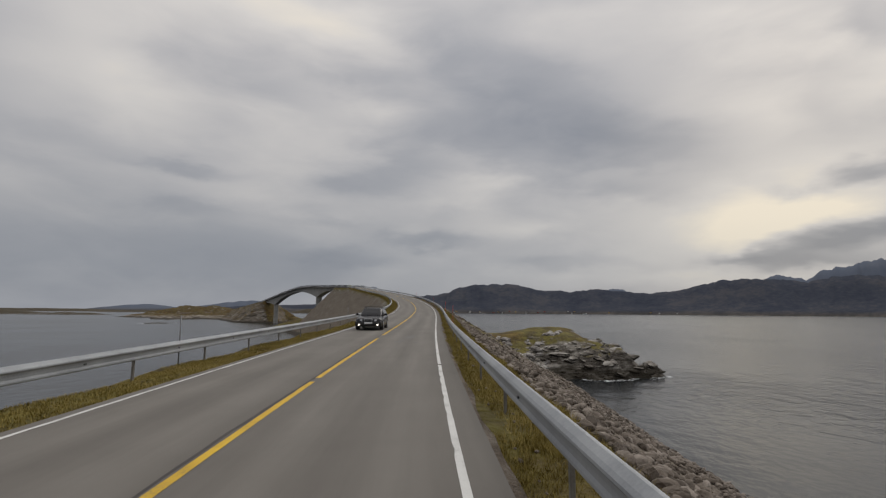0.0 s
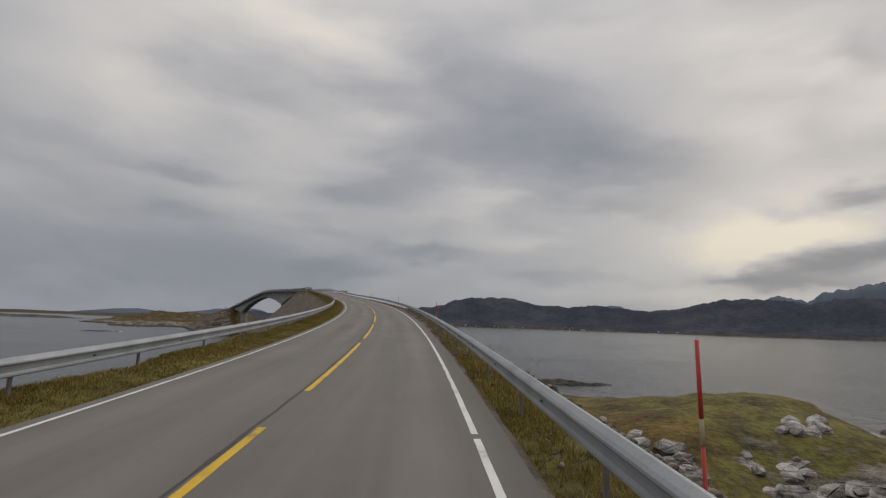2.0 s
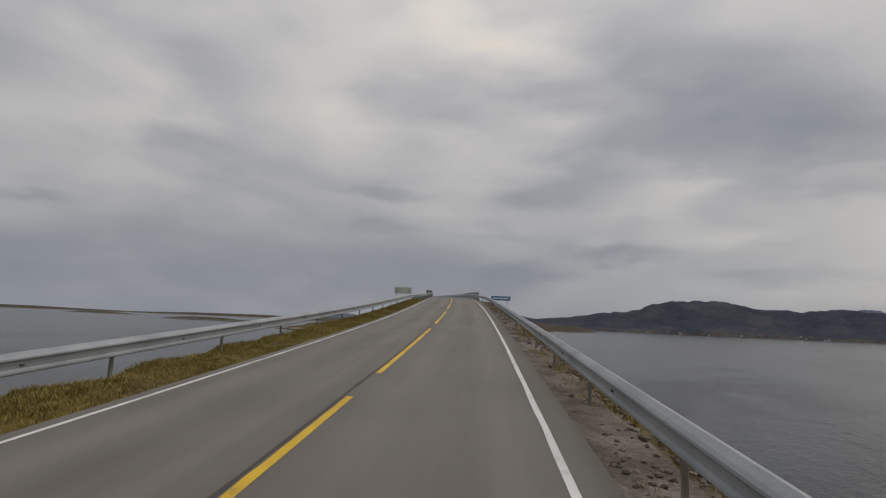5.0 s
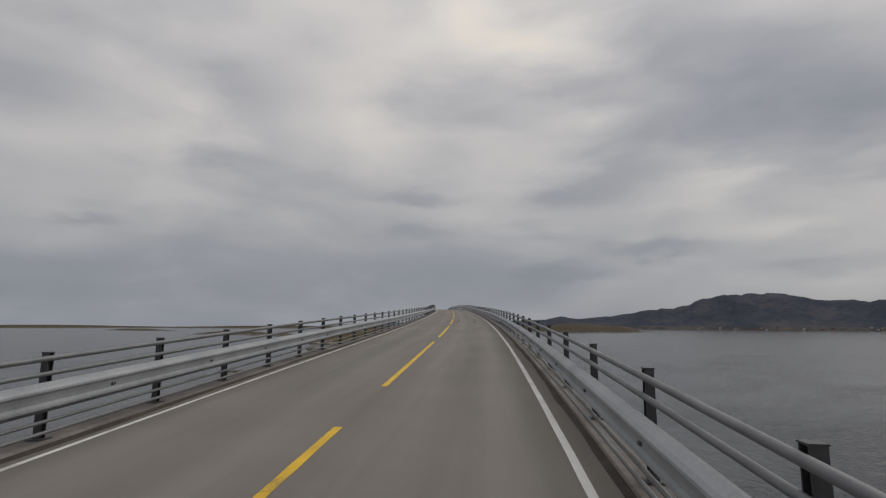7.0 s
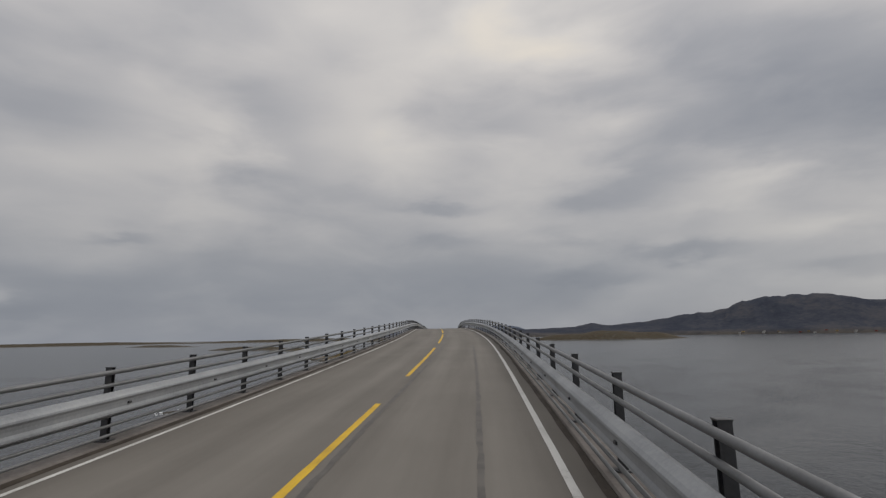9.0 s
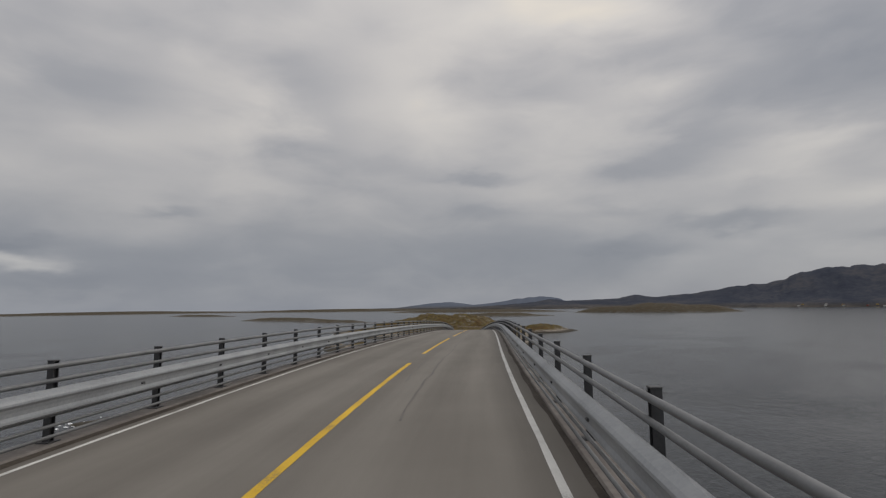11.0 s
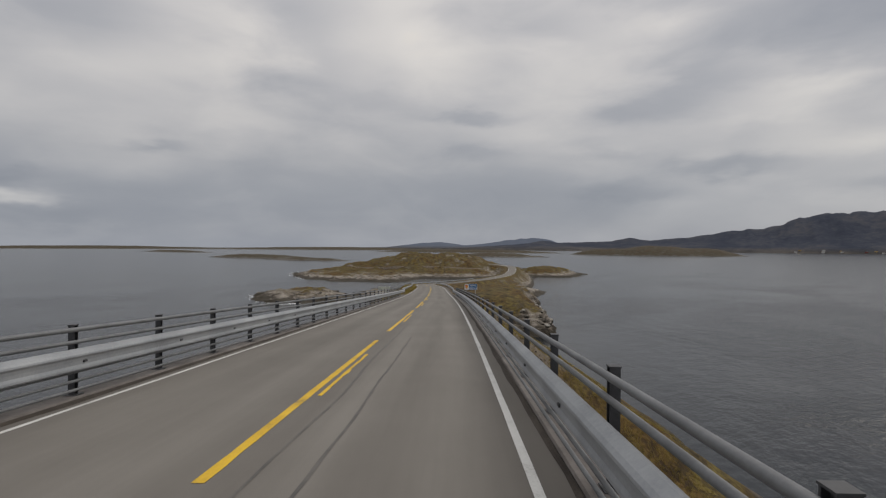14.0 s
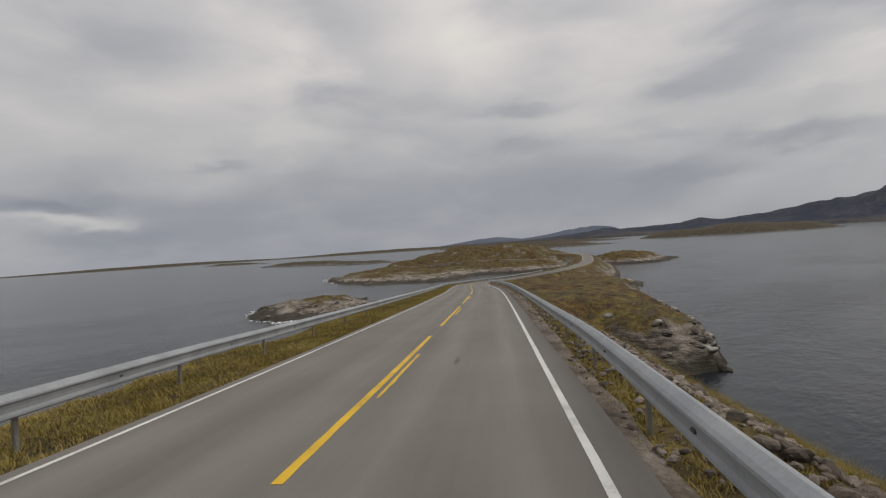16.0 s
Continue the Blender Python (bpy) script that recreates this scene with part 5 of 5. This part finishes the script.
def marker_post():
    post = tagged(new("marker_post"), "black marker post with a pale cap beside the guard rail", "marker post", "marker posts along the road")
    part("shaft", rod("shaft", 0.03, -0.4, 1.28, BLACK_PLASTIC), post)
    part("cap", rod("cap", 0.034, 1.28, 1.38, WHITE_SHEET), post, "pale reflecting cap")
    return post


first = marker_post()
first.matrix_basis = stand(173.2, 3.82, 0, 0)


def cane():
    c = tagged(new("snow_pole"), "thin weathered grey cane standing behind the rail", "snow pole", "snow poles along the road")
    part("shaft", rod("shaft", 0.02, -0.6, 1.4, TUBE_STEEL), c)
    return c


first = cane()
first.matrix_basis = stand(16.0, -5.0, 0, 0)
for q, l in ((46.3, -5.0), (110.0, -5.0), (171.8, -5.0)):
    copy_thing(first, stand(q, l, 0, 0))


def plate(name, w, h, d, material, r=0.04):
    """An upright sheet with rounded corners, its face towards -y."""
    bm = bmesh.new()
    pts = []
    for cx, cz, a0 in ((w / 2 - r, h / 2 - r, 0), (-w / 2 + r, h / 2 - r, 90), (-w / 2 + r, -h / 2 + r, 180), (w / 2 - r, -h / 2 + r, 270)):
        for i in range(5):
            a = radians(a0 + 90 * i / 4)
            pts.append((cx + r * math.cos(a), cz + r * math.sin(a)))
    front = [bm.verts.new((x, -d / 2, z)) for x, z in pts]
    back = [bm.verts.new((x, d / 2, z)) for x, z in pts]
    bm.faces.new(front)
    bm.faces.new(back[::-1])
    k = len(pts)
    for i in range(k):
        bm.faces.new((front[i], back[i], back[(i + 1) % k], front[(i + 1) % k]))
    bmesh.ops.recalc_face_normals(bm, faces=bm.faces)
    return bm_mesh(name, bm, material)


def lettering(name, text, size, material):
    cu = bpy.data.curves.new(name, "FONT")
    cu.body, cu.size, cu.extrude, cu.align_x, cu.align_y = text, size, 0.003, "CENTER", "CENTER"
    cu.offset = 0.006
    ob = bpy.data.objects.new(name, cu)
    scene.collection.objects.link(ob)
    bpy.context.view_layer.update()
    me = bpy.data.meshes.new_from_object(ob.evaluated_get(bpy.context.evaluated_depsgraph_get()))
    bpy.data.objects.remove(ob)
    me.name = name
    me.materials.clear()
    me.materials.append(material)
    return me


def shield_mesh(name, w, h, d, material):
    half = [(0.5, 0.5), (0.5, 0.05), (0.44, -0.18), (0.3, -0.36), (0.0, -0.5)]
    pts = half + [(-x, z) for x, z in half[-2::-1]]
    bm = bmesh.new()
    a = [bm.verts.new((x * w, -d, z * h)) for x, z in pts]
    b = [bm.verts.new((x * w, 0, z * h)) for x, z in pts]
    bm.faces.new(a)
    k = len(pts)
    for i in range(k):
        bm.faces.new((a[i], b[i], b[(i + 1) % k], a[(i + 1) % k]))
    bmesh.ops.recalc_face_normals(bm, faces=bm.faces)
    return bm_mesh(name, bm, material)


def leaf_mesh(name, w, h, d, material):
    n = 12
    bm = bmesh.new()
    pts = []
    for i in range(n):
        a = 2 * math.pi * i / n
        pts.append((w / 2 * math.sin(a) * (1 - 0.25 * math.cos(a)), h / 2 * math.cos(a)))
    a = [bm.verts.new((x, -d, z)) for x, z in pts]
    b = [bm.verts.new((x, 0, z)) for x, z in pts]
    bm.faces.new(a)
    for i in range(n):
        bm.faces.new((a[i], b[i], b[(i + 1) % n], a[(i + 1) % n]))
    bmesh.ops.recalc_face_normals(bm, faces=bm.faces)
    return bm_mesh(name, bm, material)


def municipality_sign():
    """Face towards the driver who comes off the bridge."""
    sign = tagged(new("road_sign"), "blue municipality sign with red and gold shield on two posts", "road sign", "signs at the ends of the bridge")
    w, h, mid = 1.66, 0.76, 1.2
    panel = part("panel", plate("panel", w, h, 0.03, WHITE_SHEET), sign, "white-edged sheet", pose(0, 0, mid))
    part("blue_field", plate("blue_field", 1.08, h - 0.06, 0.008, BLUE_SHEET, 0.03), panel, "blue field", pose(0.265, -0.018, 0))
    part("shield", shield_mesh("shield", 0.36, 0.52, 0.01, SHIELD_RED), panel, "red shield", pose(-0.55, -0.016, 0))
    for x, z in ((-0.65, 0.03), (-0.55, -0.01), (-0.45, 0.03)):
        part("emblem", leaf_mesh("emblem", 0.075, 0.3, 0.004, SHIELD_GOLD), panel, "gold leaf shape", pose(x, -0.027, z))
    part("lettering", lettering("lettering", "Aver\u00f8y", 0.27, WHITE_SHEET), panel, "white letters", pose(0.27, -0.026, 0.15, 90))
    part("lettering", lettering("lettering", "kommune", 0.27, WHITE_SHEET), panel, "white letters", pose(0.27, -0.026, -0.15, 90))
    for x in (-0.55, 0.6):
        part("post", rod("post", 0.038, -1.6, mid + 0.3, GALVANISED, 12), sign, m=pose(x, 0.04, 0))
    return sign


municipality_sign().matrix_basis = stand(570.3, 5.62, 0, -4)


def sign_from_behind(w, h, mid, label):
    sign = tagged(new("road_sign"), label, "road sign", "signs at the ends of the bridge")
    part("panel", plate("panel", w, h, 0.03, SIGN_BACK), sign, m=pose(0, 0, mid))
    for i in range(4):
        part("rib", box_mesh("rib", w - 0.04, 0.025, 0.03, SIGN_BACK, 0.004), sign, m=pose(0, -0.028, mid - h / 2 + h * (i + 0.5) / 4 - 0.015))
    for x in (-w * 0.36, w * 0.36):
        part("post", rod("post", 0.04, -1.6, mid + h / 2 - 0.05, GALVANISED, 12), sign, m=pose(x, -0.08, 0))
    return sign


sign_from_behind(1.6, 0.62, 0.82, "road sign seen from its ribbed aluminium back").matrix_basis = stand(572.0, -5.95, 0, 5)
sign_from_behind(1.9, 0.72, 1.08, "road sign turned away, bare aluminium back on posts").matrix_basis = stand(236.0, -5.4, 0, 3)


def bridge_sign():
    sign = tagged(new("road_sign"), "blue name sign with one white line before the bridge", "road sign", "signs at the ends of the bridge")
    w, h, mid = 1.95, 0.42, 0.72
    panel = part("panel", plate("panel", w, h, 0.03, BLUE_SHEET), sign, "blue sheet", pose(0, 0, mid))
    part("text_bar", plate("text_bar", w * 0.86, 0.13, 0.006, WHITE_SHEET, 0.02), panel, "white line of writing", pose(0, -0.018, 0))
    for x in (-0.65, 0.65):
        part("post", rod("post", 0.038, -1.4, mid + 0.18, GALVANISED, 12), sign, m=pose(x, 0.04, 0))
    return sign


bridge_sign().matrix_basis = stand(232.0, 5.15, 0, -3)


# ---- car ----
CAR_PAINT = surface("dark_car_paint", [(0.3, (0.006, 0.006, 0.009)), (0.7, (0.01, 0.01, 0.014))], 2, 30, 0.22, 0.0, bump=0, rough_var=0.05)
CAR_GLASS = surface("tinted_glass", [(0.3, (0.012, 0.013, 0.015)), (0.7, (0.02, 0.021, 0.023))], 2, 30, 0.08, bump=0, rough_var=0.03)
CAR_TRIM = surface("black_trim", [(0.3, (0.012, 0.012, 0.012)), (0.7, (0.022, 0.022, 0.022))], 4, 40, 0.6, bump=0.1, dist=0.002)
CHROME = surface("dull_chrome", [(0.3, (0.4, 0.41, 0.42)), (0.7, (0.55, 0.56, 0.57))], 3, 30, 0.25, 0.9, bump=0)
RUBBER = surface("tyre_rubber", [(0.3, (0.012, 0.012, 0.012)), (0.7, (0.025, 0.025, 0.025))], 6, 50, 0.85, bump=0.2, dist=0.003)
ALLOY = surface("grey_alloy", [(0.3, (0.32, 0.33, 0.34)), (0.7, (0.45, 0.46, 0.47))], 4, 30, 0.4, 0.6, bump=0)
LENS = surface("clear_lens", [(0.3, (0.45, 0.46, 0.48)), (0.7, (0.6, 0.61, 0.62))], 5, 40, 0.15, 0.2, bump=0)


def lit_lens():
    m = LENS.copy()
    m.name = "lit_lamp"
    b = m.node_tree.nodes["Principled BSDF"]
    b.inputs["Emission Color"].default_value, b.inputs["Emission Strength"].default_value = (1.0, 0.93, 0.8, 1), 2.5
    return m


LIT = lit_lens()


def solid(name, verts, faces, material, smooth_faces=False, bevel=0.0):
    bm = bmesh.new()
    vs = [bm.verts.new(v) for v in verts]
    for f in faces:
        bm.faces.new([vs[i] for i in f])
    bmesh.ops.recalc_face_normals(bm, faces=bm.faces)
    if bevel:
        bmesh.ops.bevel(bm, geom=bm.edges[:], offset=bevel, segments=2, affect="EDGES")
    me = bm_mesh(name, bm, material)
    if smooth_faces:
        me.polygons.foreach_set("use_smooth", [True] * len(me.polygons))
    return me


def loft(name, rings, material):
    k = len(rings[0])
    faces = [(i * k + j, i * k + (j + 1) % k, (i + 1) * k + (j + 1) % k, (i + 1) * k + j) for i in range(len(rings) - 1) for j in range(k)]
    faces += [tuple(range(k))[::-1], tuple(range((len(rings) - 1) * k, len(rings) * k))]
    return solid(name, [v for r in rings for v in r], faces, material, True)


def lathe(name, profile, material, n=28):
    """Turned round the x axis. profile: (x, radius)."""
    rings = [[(x, r * math.cos(2 * math.pi * i / n), r * math.sin(2 * math.pi * i / n)) for i in range(n)] for x, r in profile]
    return loft(name, rings, material)


def estate_car():
    """Length 4.7 m, its nose towards -y, its wheels on the ground at z 0."""
    car = tagged(new("car"), "dark estate car with roof bars, fog lamps lit, on the road", "car")

    def ring(y, w, lo, hi):
        half = [(0.82 * w, lo), (0.97 * w, lo + 0.06), (w, lo + 0.45 * (hi - lo)), (0.985 * w, hi - 0.12), (0.93 * w, hi - 0.035), (0.8 * w, hi), (0.4 * w, hi + 0.02)]
        return [(x, y, z) for x, z in half] + [(-x, y, z) for x, z in reversed(half)]
    rings = [ring(*r) for r in ((-2.35, 0.66, 0.3, 0.56), (-2.32, 0.76, 0.24, 0.66), (-2.22, 0.83, 0.2, 0.72), (-1.95, 0.88, 0.18, 0.77), (-1.4, 0.905, 0.18, 0.85), (-0.95, 0.91, 0.18, 0.9),
                                 (0.0, 0.915, 0.18, 0.94), (1.3, 0.91, 0.18, 0.96), (2.0, 0.89, 0.2, 0.97), (2.24, 0.86, 0.24, 0.97), (2.33, 0.8, 0.32, 0.93), (2.35, 0.7, 0.36, 0.9))]
    part("body", loft("body", rings, CAR_PAINT), car)
    # cabin: foot, shoulder and roof loops from the windscreen back
    cab = [[(0.84, -1.02, 0.87), (0.7, -0.98, 0.895)], [(0.85, -0.2, 0.92), (0.62, -0.24, 1.38)], [(0.86, 0.9, 0.94), (0.65, 0.9, 1.42)], [(0.85, 1.9, 0.95), (0.63, 1.93, 1.4)], [(0.8, 2.28, 0.95), (0.72, 2.26, 0.99)]]
    loops = []
    for (bx, by, bz), (tx, ty, tz) in cab:
        half = [(bx, by, bz), (tx, ty, tz), (tx * 0.86, ty, tz + 0.035), (tx * 0.4, ty, tz + 0.05)]
        loops.append(half + [(-x, y, z) for x, y, z in reversed(half)])
    part("cabin", loft("cabin", loops, CAR_PAINT), car)

    def pane(name, quad, out, label):
        n = (Vector(quad[1]) - Vector(quad[0])).cross(Vector(quad[3]) - Vector(quad[0])).normalized()
        if n.dot(Vector(out)) < 0:
            n = -n
        a = [Vector(q) + n * 0.007 for q in quad]
        b = [Vector(q) - n * 0.02 for q in quad]
        part(name, solid(name, [v[:] for v in a + b], [(0, 1, 2, 3), (7, 6, 5, 4), (0, 4, 5, 1), (1, 5, 6, 2), (2, 6, 7, 3), (3, 7, 4, 0)], CAR_GLASS), car, label)
    pane("windscreen", [(-0.68, -0.93, 0.945), (0.68, -0.93, 0.945), (0.56, -0.3, 1.4), (-0.56, -0.3, 1.4)], (0, -1, 0.5), "wide dark windscreen")
    pane("rear_window", [(-0.6, 2.23, 1.04), (0.6, 2.23, 1.04), (0.53, 1.99, 1.37), (-0.53, 1.99, 1.37)], (0, 1, 0.5), "dark rear window")

    def on_side(side, y, k):
        foot, head = np.interp(y, [-0.2, 0.9, 1.9], [0.85, 0.86, 0.85]), np.interp(y, [-0.24, 0.9, 1.93], [0.62, 0.65, 0.63])
        z0, z1 = np.interp(y, [-0.2, 0.9, 1.9], [0.92, 0.94, 0.95]), np.interp(y, [-0.24, 0.9, 1.93], [1.38, 1.42, 1.40])
        return (side * float(foot + (head - foot) * k), y, float(z0 + (z1 - z0) * k))
    for side in (1, -1):
        for y0, y1, y2 in ((-0.12, -0.08, 0.42), (0.52, 0.52, 1.14), (1.24, 1.24, 1.84)):
            pane("side_window", [on_side(side, y0, 0.12), on_side(side, y2, 0.12), on_side(side, y2 - (0.0 if y2 < 1.5 else 0.1), 0.9), on_side(side, y1, 0.9)], (side, 0, 0.3), "dark side window")
        lamp = [(0.4, -2.31, 0.56), (0.72, -2.22, 0.57), (0.83, -2.05, 0.6), (0.82, -2.02, 0.7), (0.7, -2.2, 0.71), (0.42, -2.29, 0.68)]
        k = len(lamp)
        front = [(side * x, y - 0.075, z) for x, y, z in lamp]
        back = [(side * x * 0.9, y + 0.12, z) for x, y, z in lamp]
        part("headlight", solid("headlight", front + back, [tuple(range(k)), tuple(range(2 * k - 1, k - 1, -1))] + [(i, (i + 1) % k, k + (i + 1) % k, k + i) for i in range(k)], LENS), car, "clear headlight")
        part("fog_lamp", lathe("fog_lamp", [(-0.02, 0.05), (0.03, 0.06), (0.05, 0.045)], LIT, 14), car, "lit fog lamp", pose(side * 0.6, -2.33, 0.33, 0, 0, -90))
        m = part("mirror", box_mesh("mirror", 0.2, 0.12, 0.14, CAR_PAINT, 0.035), car, m=pose(side * 0.99, -0.72, 0.93))
        part("stalk", box_mesh("stalk", 0.14, 0.05, 0.04, CAR_TRIM, 0.008), m, m=pose(-side * 0.12, 0, 0.0))
        part("roof_bar", solid("roof_bar", [(side * x, y, z) for x in (0.55, 0.585) for y, z in ((-0.1, 1.43), (1.8, 1.45), (1.75, 1.5), (-0.02, 1.49))], [(0, 1, 2, 3), (7, 6, 5, 4), (0, 4, 5, 1), (1, 5, 6, 2), (2, 6, 7, 3), (3, 7, 4, 0)], CAR_TRIM, bevel=0.008), car, "black roof rail")
        part("side_strip", box_mesh("side_strip", 0.03, 2.1, 0.06, CAR_TRIM, 0.01), car, m=pose(side * 0.905, 0.1, 0.5))
        for y in (0.3, 1.15):
            part("door_handle", box_mesh("door_handle", 0.03, 0.18, 0.03, CAR_TRIM, 0.008), car, m=pose(side * 0.905, y, 0.8))
        part("tail_light", box_mesh("tail_light", 0.12, 0.1, 0.34, SHIELD_RED, 0.02), car, "tall red tail light", pose(side * 0.74, 2.27, 0.58))
        for y in (-1.45, 1.3):
            wheel = part("wheel", lathe("wheel", [(-0.1, 0.2), (-0.1, 0.21), (0.09, 0.21), (0.09, 0.2)], CAR_TRIM, 20), car, m=pose(side * 0.82, y, 0.32, 0, 0, 0 if side > 0 else 180))
            part("tyre", lathe("tyre", [(-0.1, 0.2), (-0.1, 0.29), (-0.07, 0.318), (0.07, 0.318), (0.1, 0.29), (0.105, 0.215), (0.09, 0.2)], RUBBER), wheel)
            part("rim", lathe("rim", [(0.085, 0.215), (0.112, 0.212), (0.1, 0.17), (0.085, 0.05), (0.1, 0.03), (0.1, 0.01)], ALLOY, 20), wheel, "grey alloy rim")
            part("wheel_arch", lathe("wheel_arch", [(-0.12, 0.36), (0.085, 0.36), (0.09, 0.33), (0.0, 0.3)], CAR_TRIM), car, "black wheel arch", pose(side * 0.825, y, 0.33, 0, 0, 0 if side > 0 else 180))
    for y in (0.15, 1.15):
        part("cross_bar", box_mesh("cross_bar", 1.3, 0.06, 0.035, CAR_TRIM, 0.01), car, "black bar across the roof", pose(0, y, 1.505))
    part("front_bumper", loft("front_bumper", [[(w * x, y + 0.06 * abs(x) ** 3, z) for x in (-1, -0.8, -0.4, 0.4, 0.8, 1)] + [(w * x, -2.1, z) for x in (1, -1)] for w, y, z in ((0.8, -2.3, 0.19), (0.86, -2.38, 0.24), (0.87, -2.4, 0.42), (0.86, -2.38, 0.5), (0.8, -2.33, 0.54))], CAR_TRIM), car, "black front bumper")
    grille = part("grille", box_mesh("grille", 0.56, 0.06, 0.17, CHROME, 0.02), car, "chrome-framed grille", pose(0, -2.365, 0.545))
    part("grille_mesh", box_mesh("grille_mesh", 0.5, 0.03, 0.12, CAR_TRIM, 0.01), grille, "black grille mesh", pose(0, -0.022, 0.025))
    part("number_plate", box_mesh("number_plate", 0.52, 0.02, 0.11, WHITE_SHEET, 0.004), car, "plain white plate", pose(0, -2.41, 0.385))
    part("wiper", box_mesh("wiper", 1.2, 0.03, 0.02, CAR_TRIM, 0.006), car, m=pose(0, -0.95, 0.945))
    return car


estate_car().matrix_basis = stand(36.0, -1.45, 0.004)


# ---- houses along the far shore ----
HOUSE_WALLS = [surface("painted_boards_" + n, [(0.3, c), (0.7, tuple(v * 1.15 for v in c))], 0.5, 6, 0.8, bump=0) for n, c in (("white", (0.68, 0.68, 0.66)), ("red", (0.25, 0.05, 0.04)), ("ochre", (0.5, 0.36, 0.14)))]
ROOF = surface("dark_roof", [(0.3, (0.05, 0.045, 0.045)), (0.7, (0.09, 0.08, 0.08))], 0.5, 6, 0.8, bump=0)


def house(wall):
    h = tagged(new("house"), "small wooden house with a dark pitched roof on the far shore", "house", "houses on the far shore")
    part("wall", box_mesh("wall", 11, 8, 5.2, wall), h)
    bm = bmesh.new()
    v = [bm.verts.new(c) for c in ((-6, -4.6, 5.1), (6, -4.6, 5.1), (6, 4.6, 5.1), (-6, 4.6, 5.1), (-6, 0, 8.6), (6, 0, 8.6))]
    for f in ((0, 1, 5, 4), (2, 3, 4, 5), (1, 2, 5), (3, 0, 4), (3, 2, 1, 0)):
        bm.faces.new([v[i] for i in f])
    part("roof", bm_mesh("roof", bm, ROOF), h)
    for x in (-3.5, 0, 3.5):
        part("window", box_mesh("window", 1.2, 0.1, 1.3, BLACK_PLASTIC), h, m=pose(x, -4.03, 1.6))
    return h


models = [house(w) for w in HOUSE_WALLS]
for i in range(24):
    az = random.choice((random.uniform(-26, 12), random.uniform(-12, 10)))
    d, a = random.uniform(3562, 3598), radians(az)
    shore = -4 + (d - 3550) / 50 * (14 + 0.04 * float(np.interp(az, BEARING, SKYLINE)))
    m = pose(VIEW[0] - math.sin(a) * d, VIEW[1] + math.cos(a) * d, shore - 1.0, 0, 0, az + random.uniform(-50, 50))
    if i < 3:
        models[i].matrix_basis = m
    else:
        copy_thing(random.choice((models[0], models[0], models[1], models[2])), m)
